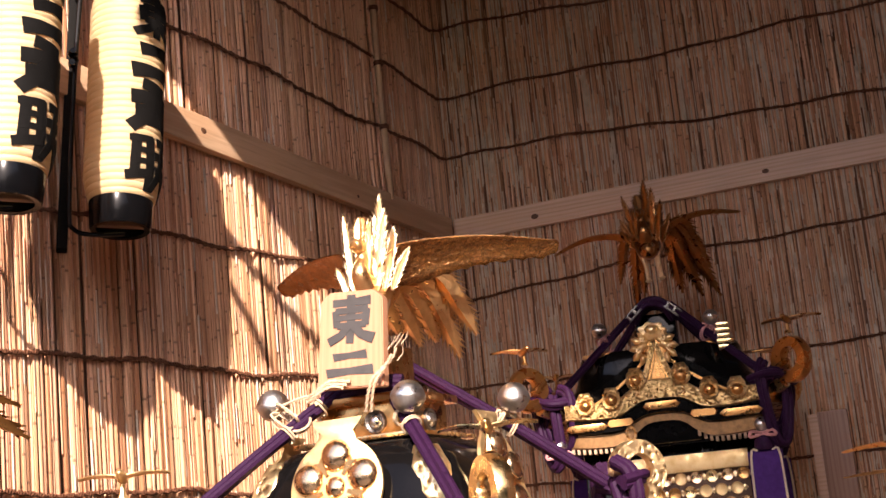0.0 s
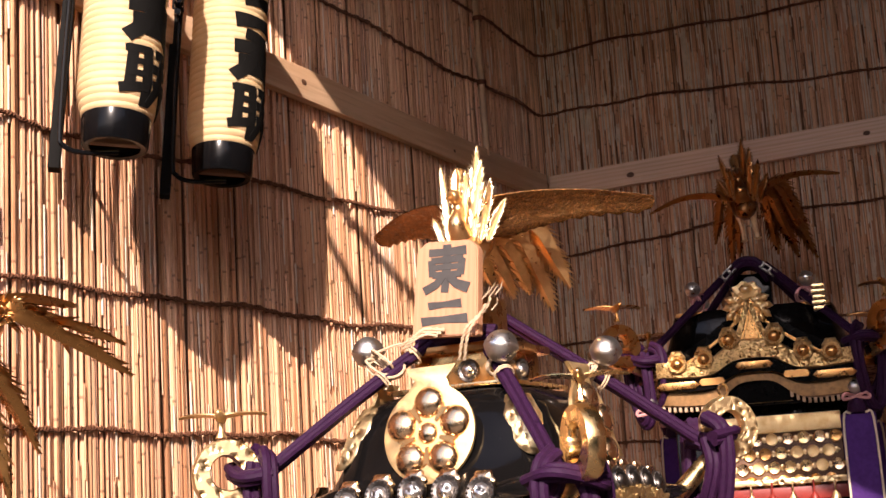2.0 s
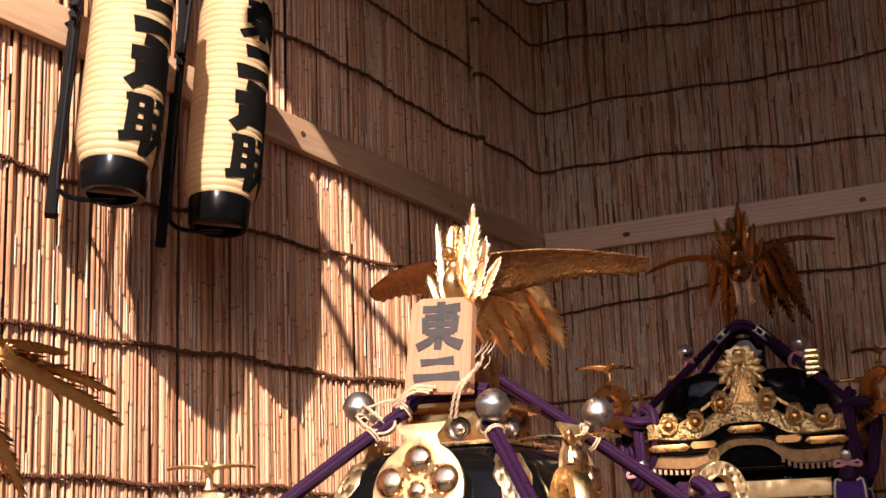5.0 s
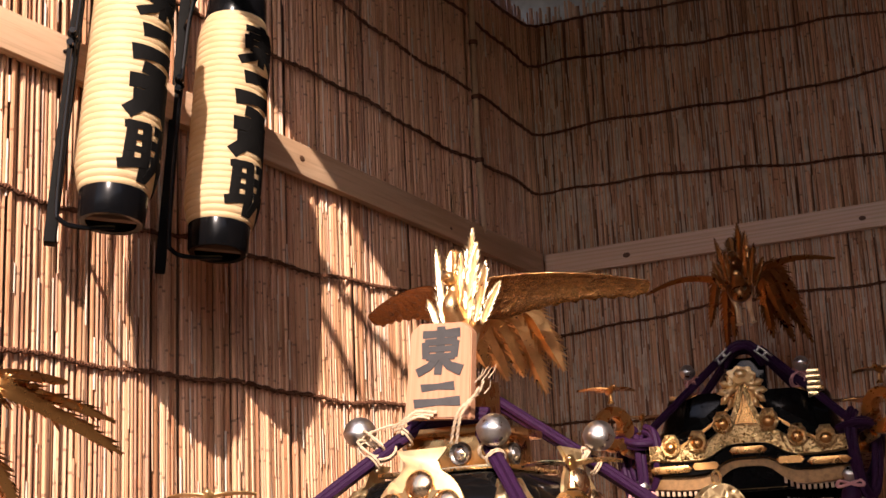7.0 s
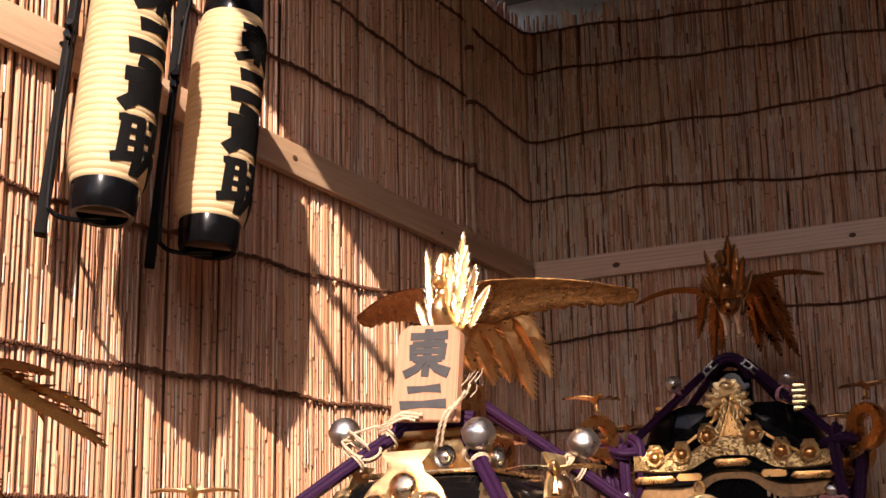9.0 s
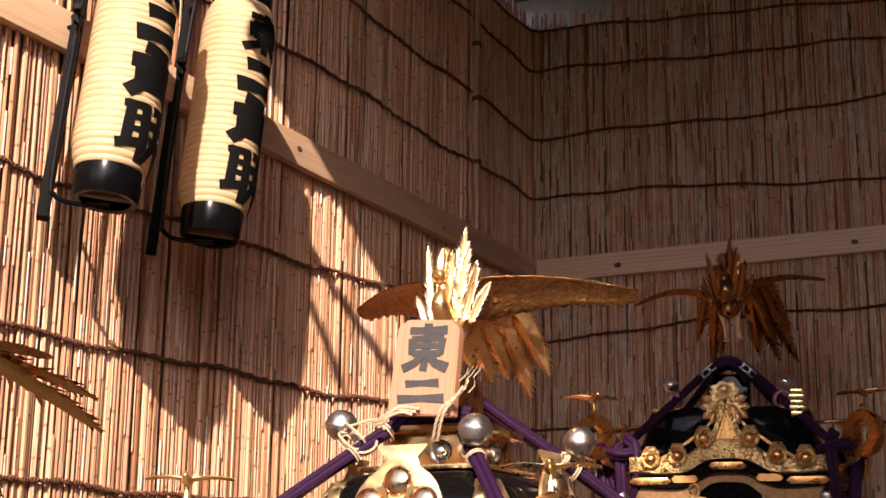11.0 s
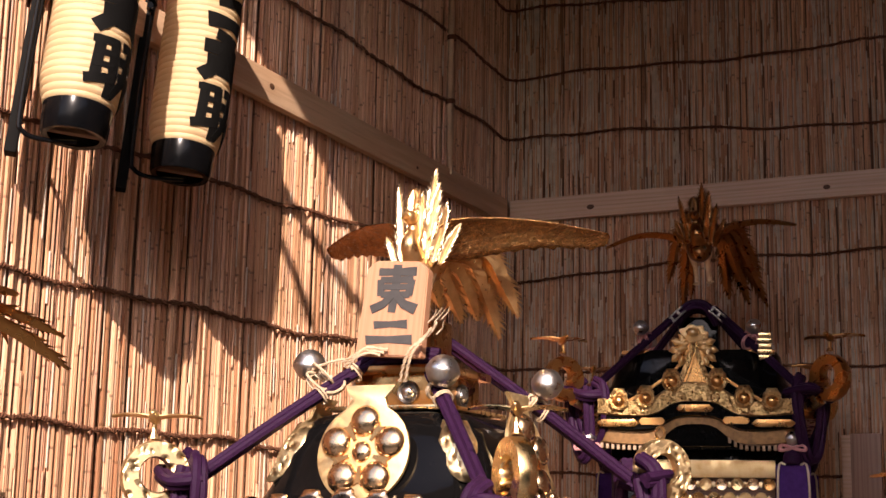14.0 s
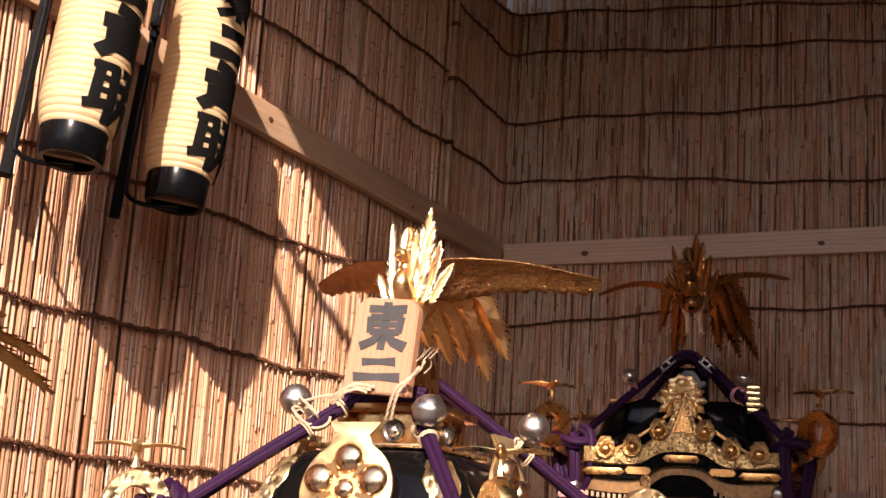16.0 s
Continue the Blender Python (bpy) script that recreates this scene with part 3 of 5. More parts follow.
def fern_hook(parent, mat, at, yaw, r=0.058, thick=0.03, label=""):
    """A curled hook at a roof corner: a flat spiral band, standing on edge. It rises from the corner and curls back inwards.
    Local x points outwards from the corner."""
    bm = bmesh.new()
    m = Matrix.Translation(at) @ pose(0, 0, 0, 0, 0, yaw)
    n = 34
    rows = []
    for i in range(n + 1):
        t = i / n
        a = radians(-125 + 345 * t)            # from below, outwards, over the top and down into a bulb
        rad = r * (0.86 - 0.22 * max(0.0, t - 0.55) / 0.45)
        bulb = math.exp(-((t - 0.93) / 0.09) ** 2)
        wid = r * (0.60 + 0.06 * math.sin(t * 9) + 0.22 * bulb) * (1.0 if t < 0.97 else 0.75)
        c = Vector((rad * math.cos(a), 0, rad * math.sin(a)))
        d = Vector((math.cos(a), 0, math.sin(a)))
        rows.append([bm.verts.new(m @ (c + d * wid * u + Vector((0, thick * v, 0)))) for u, v in
                     ((0.42, -0.5), (0.5, -0.3), (0.5, 0.3), (0.42, 0.5), (-0.42, 0.5), (-0.5, 0.3), (-0.5, -0.3), (-0.42, -0.5))])
    for a, b in zip(rows, rows[1:]):
        for k in range(8):
            bm.faces.new((a[k], a[(k + 1) % 8], b[(k + 1) % 8], b[k]))
    bm.faces.new(rows[0][::-1])
    bm.faces.new(rows[-1])
    return part("fern_hook", bm, mat, parent, label)


def boss(parent, at, normal_yaw, r, tilt=0.0, mat=None, ring=None, leaf=None):
    """A domed rivet with a beaded rim, on a leaf-shaped back plate."""
    m = Matrix.Translation(at) @ pose(0, 0, 0, 0, 0, normal_yaw) @ pose(0, 0, 0, 90 + tilt, 0, 0)
    bm = bmesh.new()
    lathe(bm, [(r * 1.15, -0.006), (r * 1.2, 0.0), (r * 1.12, 0.005), (r * 0.9, 0.004), (r * 0.72, 0.001), (0, 0.001)], m, 20)
    for k in range(18):
        a = 2 * math.pi * k / 18
        bmesh.ops.create_icosphere(bm, subdivisions=1, radius=r * 0.13, matrix=m @ Matrix.Translation((r * 1.02 * math.cos(a), r * 1.02 * math.sin(a), 0.004)))
    o = part("rivet", bm, ring or SILVER_DARK, parent)
    bm = bmesh.new()
    lathe(bm, [(r * 0.72, 0.002), (r * 0.66, r * 0.26), (r * 0.42, r * 0.46), (0, r * 0.54)], m, 18)
    part("dome", bm, mat or SILVER_CARVED, o)
    if leaf:
        bm = bmesh.new()
        out = [(r * 0.95 * math.cos(a) * (1 + 0.14 * math.cos(6 * a)), r * 0.78 + r * 0.95 * math.sin(a) * (1 + 0.12 * math.sin(3 * a))) for a in [2 * math.pi * k / 36 for k in range(36)]]
        plate(bm, out, 0.008, Matrix.Translation(at) @ pose(0, 0, 0, 0, 0, normal_yaw) @ pose(0, 0.008, 0, tilt, 0, 0), 0.004)
        part("leaf_plate", bm, leaf, o)
    return o


def bell(parent, at, r, tie_down, mat=SILVER, tie_mat=HEMP, seed=0):
    """A round crotal bell with an equator band, tied on with twine."""
    rn = random.Random(seed)
    at = Vector(at)
    bm = bmesh.new()
    prof = [(0, -r)]
    for k in range(1, 16):
        a = -math.pi / 2 + math.pi * k / 16
        rr = r * math.cos(a)
        if k in (7, 8, 9):
            rr += r * (0.075 if k == 8 else 0.03)
        prof.append((rr, r * math.sin(a)))
    prof.append((0, r))
    lathe(bm, prof, Matrix.Translation(at) @ pose(0, 0, 0, rn.uniform(-10, 10), rn.uniform(-10, 10), 0), 24)
    b = part("bell", bm, mat, parent)
    if tie_down:
        td = Vector(tie_down)
        bm = bmesh.new()
        ax = (td - at).normalized()
        s1 = ax.orthogonal().normalized()
        s2 = ax.cross(s1)
        for q in range(4):
            tube(bm, curve_pts([at + ax * r * 0.9 + s1 * 0.006 * (q - 1.5), at.lerp(td, 0.72) + s2 * 0.01 * (q - 1.5), td + s1 * 0.012 * (q - 1.5) + s2 * 0.006], 4), 0.0032, 5)
        for q in range(3):
            a0 = rn.uniform(0, 6.28)
            e = td + (s1 * math.cos(a0) + s2 * math.sin(a0)) * 0.03
            tube(bm, curve_pts([at + ax * r * 1.05, at + ax * r * 1.1 + (s1 * math.cos(a0) + s2 * math.sin(a0)) * 0.028, e, td], 5), 0.003, 5)
        for q in range(2):
            c0 = td + s1 * 0.0 + ax * 0.004 * q
            tube(bm, [c0 + (s1 * math.cos(w) + ax * math.sin(w)) * 0.0235 + s2 * 0.008 * q for w in [k * math.pi / 7 for k in range(14)]], 0.003, 5, closed=True)
        part("twine_bow", bm, tie_mat, b)
    return b


def loop_knot(parent, at, yaw, r=0.017, size=1.0, tail=0.16):
    """A loose knot of heavy cord: two hanging loops and a turn across them. Local -y faces outwards from the corner."""
    m = Matrix.Translation(at) @ pose(0, 0, 0, 0, 0, yaw) @ Matrix.Scale(size, 4)
    bm = bmesh.new()
    f = lambda *pts: [m @ Vector(p) for p in pts]
    cord(bm, f((-0.02, 0.0, 0.05), (-0.055, -0.02, 0.02), (-0.06, -0.025, -0.05), (-0.03, -0.02, -tail), (0.0, -0.02, -tail - 0.03), (0.025, -0.02, -tail + 0.01), (0.03, -0.03, -0.04), (0.01, -0.02, 0.02)), r)
    cord(bm, f((0.03, 0.0, 0.04), (0.065, 0.0, 0.02), (0.075, 0.0, -0.05), (0.05, 0.01, -tail * 0.8), (0.0, 0.01, -tail * 0.9), (-0.04, 0.0, -0.06), (-0.02, 0.0, 0.0)), r)
    cord(bm, f((-0.07, 0.01, 0.0), (-0.05, -0.05, 0.012), (0.0, -0.058, 0.005), (0.05, -0.045, -0.008), (0.07, 0.01, 0.0)), r)
    return part("cord_knot", bm, PURPLE, parent, "thick purple cord knot")


def lashing(parent, a, b, u, mat=HEMP, rad=0.0195, turns=2):
    """Twine wound round a cord that runs from a to b, at the share u of its length."""
    a, b = Vector(a), Vector(b)
    d = (b - a).normalized()
    s1 = d.orthogonal().normalized()
    s2 = d.cross(s1)
    c = a.lerp(b, u)
    pts = [c + d * 0.006 * (k / 14) + (s1 * math.cos(2 * math.pi * k / 14) + s2 * math.sin(2 * math.pi * k / 14)) * rad for k in range(14 * turns)]
    return part("lashing", tube(bmesh.new(), pts, 0.0024, 5), mat, parent)


def square_roof(bm, prof, power=3.2, lift=0.05, flare=0.14, seg=64):
    """A curved pyramid roof with a rounded-square plan; prof of (half width, height), from the eave up."""
    rings = []
    for r, (h, z) in enumerate(prof):
        ring = []
        low = max(0.0, 1 - r / 3.0)
        for k in range(seg):
            a = 2 * math.pi * k / seg
            c, s = math.cos(a), math.sin(a)
            q = (abs(c) ** power + abs(s) ** power) ** (-1 / power)
            corner = abs(math.sin(2 * a)) ** 3
            e = h * q * (1 + flare * low * corner)
            ring.append(bm.verts.new((e * c, e * s, z + lift * low * corner)))
        rings.append(ring)
    for a, b in zip(rings, rings[1:]):
        for k in range(seg):
            bm.faces.new((a[k], a[(k + 1) % seg], b[(k + 1) % seg], b[k]))
    bm.faces.new(rings[-1])
    bm.faces.new(rings[0][::-1])
    return bm


def crest_plate(parent, at, yaw, tilt, r):
    """A round gilt crest plate with a neck, five large domes round a small one, and five short bars."""
    m = Matrix.Translation(at) @ pose(0, 0, 0, 0, 0, yaw) @ pose(0, 0, 0, tilt, 0, 0)
    bm = bmesh.new()
    ring = [(r * math.sin(radians(a)), r * math.cos(radians(a))) for a in range(26, 335, 8)]
    plate(bm, ring + [(-0.34 * r, 1.12 * r), (-0.55 * r, 1.36 * r), (0.55 * r, 1.36 * r), (0.34 * r, 1.12 * r)], 0.010, m)
    pl = part("crest_plate", bm, GOLD_PLAIN, parent, "round gilt crest plate with six domes")
    for k in range(6):
        a = radians(72 * k)
        px, pz, dr = (0, 0, 0.215 * r) if k == 5 else (0.62 * r * math.sin(a), 0.62 * r * math.cos(a), 0.32 * r)
        bm = bmesh.new()
        lathe(bm, [(dr, 0.0), (dr * 0.95, dr * 0.18), (dr * 0.75, dr * 0.38), (dr * 0.4, dr * 0.52), (0, dr * 0.56)], m @ Matrix.Translation((px, -0.005, pz)) @ pose(0, 0, 0, 90, 0, 0), 20)
        part("dome", bm, GOLD_DOME, pl)
    for k in range(5):
        a = radians(72 * k + 36)
        bm = bmesh.new()
        c = Vector((0.48 * r * math.sin(a), -0.006, 0.48 * r * math.cos(a)))
        plate(bm, [(-0.035 * r, -0.20 * r), (0.035 * r, -0.20 * r), (0.085 * r, 0.20 * r), (0, 0.14 * r), (-0.085 * r, 0.20 * r)], 0.006, m @ Matrix.Translation(c) @ pose(0, 0, 0, 0, math.degrees(a), 0))
        part("bar", bm, GOLD_OLD, pl)
    return pl


# for each corner: the cord's upper and lower end, and the bell
CORDS = [((-0.045, -0.09, 2.062), (-0.322, -0.33, 1.800), (-0.202, -0.115, 2.045)),
         ((0.085, -0.11, 2.02), (0.330, -0.35, 1.742), (0.137, -0.165, 2.016)),
         ((0.030, 0.075, 2.11), (0.362, 0.33, 1.825), (0.226, 0.18, 2.023)),
         ((-0.055, 0.06, 2.05), (-0.330, 0.33, 1.805), (-0.188, 0.115, 2.03))]


def shrine_a():
    """The black-lacquered shrine with a tall curved roof. Local origin on the ground under its middle."""
    root = tagged(new("portable_shrine"), "black lacquered portable shrine with gilt crests and purple cords", "portable shrine", "portable shrines in the booth")
    bm = square_roof(bmesh.new(), [(0.335, 1.672), (0.338, 1.692), (0.300, 1.718), (0.268, 1.755), (0.246, 1.80), (0.230, 1.85), (0.206, 1.90), (0.172, 1.932), (0.12, 1.945)], power=5.0)
    part("roof", bm, LACQUER, root, "glossy black lacquered curved roof")
    # eave band of pierced gilt metal
    bm = square_roof(bmesh.new(), [(0.325, 1.615), (0.345, 1.625), (0.352, 1.655), (0.345, 1.676)], lift=0.05)
    part("eave_band", bm, GOLD_FINE, root, "carved gilt eave band")
    for yaw in (0, 90, 180, 270):
        rot = pose(0, 0, 0, 0, 0, yaw)
        bm = bmesh.new()
        out = []
        for k in range(33):
            t = -1 + 2 * k / 32
            out.append((0.24 * t, 1.722 - 0.03 * abs(t) ** 1.5 + 0.006 * math.cos(t * 38)))
        out += [(0.24, 1.66), (-0.24, 1.66)]
        plate(bm, out, 0.016, rot @ Matrix.Translation((0, -0.342, 0)) @ pose(0, 0, 0, 0, 0, 0))
        part("scroll_band", bm, GOLD_FINE, root)
        for k in range(5):
            x = (k - 2) * 0.0735 + 0.004
            p = rot @ Vector((x, -0.33, 1.738 - 0.012 * (k - 2) ** 2 / 4))
            # domes on the +x side are coloured dark for their dim, edge-on look
            boss(root, p, yaw, 0.0262, -14, mat=SILVER_DARK if yaw == 90 else SILVER_CARVED, leaf=GOLD_DOME)
        crest_plate(root, rot @ Vector((0.008, -0.252, 1.850)), yaw, -11, 0.101)
    # gilt strips down the four ridges
    for k in range(4):
        yaw = 45 + 90 * k
        rot = pose(0, 0, 0, 0, 0, yaw)
        bm = bmesh.new()
        d = lambda h: h * 2 ** 0.5 * 2 ** (0.5 - 1 / 5.0) / 2 ** 0.5
        prof = [(0.196, 1.918), (0.222, 1.875), (0.238, 1.828), (0.250, 1.796)]
        rows = []
        for (h, z), w in zip(prof, (0.026, 0.044, 0.044, 0.016)):
            e = d(h) + 0.012
            rows.append([bm.verts.new(rot @ Vector((w * u, -e + w * 0.85 * abs(u) ** 1.5 - 0.004, z))) for u in (-1, -0.8, 0, 0.8, 1)])
        for a, b in zip(rows, rows[1:]):
            for j in range(4):
                bm.faces.new((a[j], a[j + 1], b[j + 1], b[j]))
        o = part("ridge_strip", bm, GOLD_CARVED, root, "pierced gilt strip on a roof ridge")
        md = o.modifiers.new("sheet", "SOLIDIFY")
        md.thickness = 0.008
    # stepped cap on the roof with silver medallions
    bm = bmesh.new()
    box(bm, (0, 0, 1.948), (0.29, 0.29, 0.010), 0.003)
    part("cap_foot", bm, GOLD, root)
    bm = box(bmesh.new(), (0, 0, 1.985), (0.20, 0.20, 0.075), 0.006)
    cap = part("cap", bm, GOLD_OLD, root, "dull gilt box cap on the roof")
    bm = box(bmesh.new(), (0, 0, 2.03), (0.24, 0.24, 0.018), 0.005)
    part("cap_lid", bm, GOLD_OLD, root)
    bm = box(bmesh.new(), (0, 0, 2.092), (0.11, 0.11, 0.11), 0.01)
    part("perch", bm, GOLD_OLD, root)
    for yaw in (0, 90, 180, 270):
        boss(root, pose(0, 0, 0, 0, 0, yaw) @ Vector((0.03 if yaw == 0 else 0, -0.104, 1.982)), yaw, 0.021)
    # corners: hooks, swallows, cords, knots
    for k, yaw in enumerate((-135, -45, 45, 135)):
        c, s = math.cos(radians(yaw)), math.sin(radians(yaw))
        out, up = (0.580, 1.848) if k == 2 else (0.545, 1.80)
        fern_hook(root, GOLD_CARVED if k != 1 else GOLD, (out * c, out * s, up), yaw, 0.062, 0.034, "pierced gilt fern hook" if k != 1 else "")
        if k == 2:
            bm = tube(bmesh.new(), [(out * c + 0.011 * math.cos(q) * c, out * s + 0.011 * math.cos(q) * s, up + 0.082 + 0.015 * math.sin(q)) for q in [math.pi * j / 7 for j in range(14)]], 0.0035, 6, closed=True)
            part("hook_ring", bm, GOLD, root)
        else:
            swallow(root, GOLD_PLAIN if k != 1 else GOLD, ((out + 0.01) * c, (out + 0.01) * s, up + 0.072), (30, 20, 60, 30)[k])
        bm = bmesh.new()
        tube(bm, [(0.44 * c, 0.44 * s, 1.70), ((out - 0.035) * c, (out - 0.035) * s, up - 0.055)], [0.022, 0.020], 10)
        part("corner_ferrule", bm, GOLD, root)
        bm = bmesh.new()
        top, end, spot = (Vector(v) for v in CORDS[k])
        cord(bm, [top, top.lerp(end, 0.5) + Vector((0, 0, 0.004)), end], 0.0148)
        part("cord", bm, PURPLE, root, "thick purple braided cord")
        loop_knot(root, (end.x * 1.03, end.y * 1.03, end.z - 0.005), yaw + 90)
        u = max(0.0, min(1.0, (spot - top).dot(end - top) / (end - top).length_squared))
        bell(root, spot, 0.034, top.lerp(end, u), seed=k)
        lashing(root, top, end, u + 0.06)
        if k == 0:
            lashing(root, top, end, 0.13)
            for q in range(2):
                bm = tube(bmesh.new(), curve_pts([spot + Vector((0.01, -0.02, -0.01 - 0.008 * q)), spot + Vector((0.05, -0.03, -0.004)), top.lerp(end, 0.13) + Vector((-0.02, -0.02, 0.022)), top.lerp(end, 0.13) + Vector((0, -0.022, 0.0))], 5), 0.003, 5)
                part("twine", bm, HEMP, root)
    for q in range(3):
        bm = cord(bmesh.new(), [(-0.09, -0.085 - 0.02 * q * 0.3, 2.035 + 0.012 * q), (0.0, -0.098, 2.045 + 0.012 * q), (0.09, -0.085, 2.035 + 0.012 * q)], 0.014)
        part("cord_wrap", bm, PURPLE, root)
    # body and stand, under the roof
    bm = box(bmesh.new(), (0, 0, 1.40), (0.40, 0.40, 0.50), 0.01)
    part("body", bm, LACQUER, root)
    bm = box(bmesh.new(), (0, 0, 1.10), (0.72, 0.72, 0.10), 0.01)
    part("base_frame", bm, LACQUER, root)
    for sx in (-1, 1):
        for sy in (-1, 1):
            bm = box(bmesh.new(), (sx * 0.30, sy * 0.30, 0.525), (0.07, 0.07, 1.05), 0.005)
            part("stand_leg", bm, TIMBER, root)
    return root


MAIN = (0.87, -2.49)
main = shrine_a()
main.location = (*MAIN, 0)

bird = phoenix(GOLD_FEATHER, "gilt metal phoenix ornament with spread wings on the shrine roof", plume=GOLD_SUNLIT,
               tails=((0.077, 0.18, 0.157, 0.122, 0.26, 0.023, 0.021), (0.036, 0.19, 0.138, 0.064, 0.29, -0.020, 0.021), (0.010, 0.17, 0.120, 0.021, 0.26, 0.020, 0.017),
                      (-0.025, 0.15, 0.115, -0.011, 0.24, 0.012, 0.019), (-0.045, 0.12, 0.110, -0.045, 0.20, 0.040, 0.017), (-0.077, 0.18, 0.155, -0.120, 0.26, 0.030, 0.020)))
bird.location = (MAIN[0], MAIN[1], 2.165)

# the wooden name plaque tied before the roof cap
def plaque():
    w, h, th = 0.075, 0.198, 0.026
    bm = bmesh.new()
    out = [(-w, 0), (w, 0), (w * 0.94, h * 0.91), (w * 0.66, h), (-w * 0.66, h), (-w * 0.94, h * 0.91)]
    f = [bm.verts.new((x, -th / 2, z)) for x, z in out]
    b = [bm.verts.new((x, th / 2, z)) for x, z in out]
    bm.faces.new(f)
    bm.faces.new(b[::-1])
    for k in range(6):
        bm.faces.new((f[k], f[(k + 1) % 6], b[(k + 1) % 6], b[k]))
    bmesh.ops.bevel(bm, geom=list(bm.edges), offset=0.0025, segments=2, affect="EDGES")
    ob = thing("name_plaque", bm, PLAQUE_WOOD, "plain wooden plaque with two bold brushed characters", "plaque")
    flat = lambda ox, oz, sx, sz: (lambda x, z: (Vector((ox + x * sx, -th / 2 - 0.0006, oz + z * sz)), Vector((0, -1, 0))))
    character(EAST, flat(-0.052, 0.088, 0.106, 0.100), INK_FADED, ob, 1.5, label="faded black brushed character")
    character(TWO, flat(-0.054, 0.022, 0.106, 0.055), INK_FADED, ob, 1.5, label="faded black brushed character")
    # hemp twine at its foot: frayed ends that stand up on one side, a short lashing on the other
    rn = random.Random(5)
    def ply(ctrl, rad, twist=0.0022):
        mid = curve_pts(ctrl, 10)
        for side in (0, math.pi):
            bm = bmesh.new()
            pts = [Vector(p) + Vector((math.cos(k * 0.9 + side), 0.5 * math.sin(k * 0.9 + side), math.sin(k * 0.9 + side))) * twist for k, p in enumerate(mid)]
            tube(bm, pts, rad, 5)
            part("twine", bm, HEMP, ob)
    for q in range(2):
        ply([(0.035 + 0.012 * q, -0.012, -0.050), (0.050 + 0.010 * q, -0.030, -0.012), (0.062 + 0.012 * q, -0.034, 0.014 + 0.004 * q), (0.088 + 0.012 * (q % 2), -0.03 + 0.006 * q, 0.040 + 0.014 * q), (0.100 + 0.010 * q, -0.03, 0.058 + 0.012 * q)], 0.0022, 0.0019)
    for q in range(5):
        bm = bmesh.new()
        e = Vector((0.104 + 0.006 * q, -0.03 + 0.003 * q, 0.060 + rn.uniform(0, 0.035)))
        tube(bm, [e + Vector((-0.012, 0, -0.014)), e, e + Vector((rn.uniform(-0.008, 0.012), -0.004, 0.012))], [0.0016, 0.0012, 0.0006], 4)
        part("fray", bm, HEMP, ob)
    for q in range(3):
        ply([(-0.085 - 0.006 * q, -0.020, -0.030 + 0.006 * q), (-0.062, -0.028, -0.008 + 0.004 * q), (-0.040 + rn.uniform(-0.008, 0.008), -0.024, 0.004 + 0.005 * q), (-0.012 + 0.008 * q, -0.020, 0.000 + 0.006 * q)], 0.0022, 0.0018)
    return ob


# unseen rope with one loose end, added to cast two thin shadows on the side wall
bm = bmesh.new()
tube(bm, curve_pts([(0.62, -3.64, 4.24), (0.71, -3.66, 4.06), (0.81, -3.68, 3.968), (0.98, -3.68, 3.985), (1.20, -3.66, 4.07), (1.40, -3.64, 4.24)], 8), 0.022, 8)
tube(bm, curve_pts([(0.84, -3.66, 3.97), (0.80, -3.67, 3.91), (0.79, -3.68, 3.851), (0.875, -3.68, 3.757), (0.90, -3.68, 3.70)], 8), 0.016, 8)
thing("eave_rope", bm, HEMP, "unseen slack rope added to cast thin shadows on the reed wall", "rope", kind="structure")

pq = plaque()
pq.matrix_world = pose(0.893, -2.667, 2.047, -3, 4.5, 0)


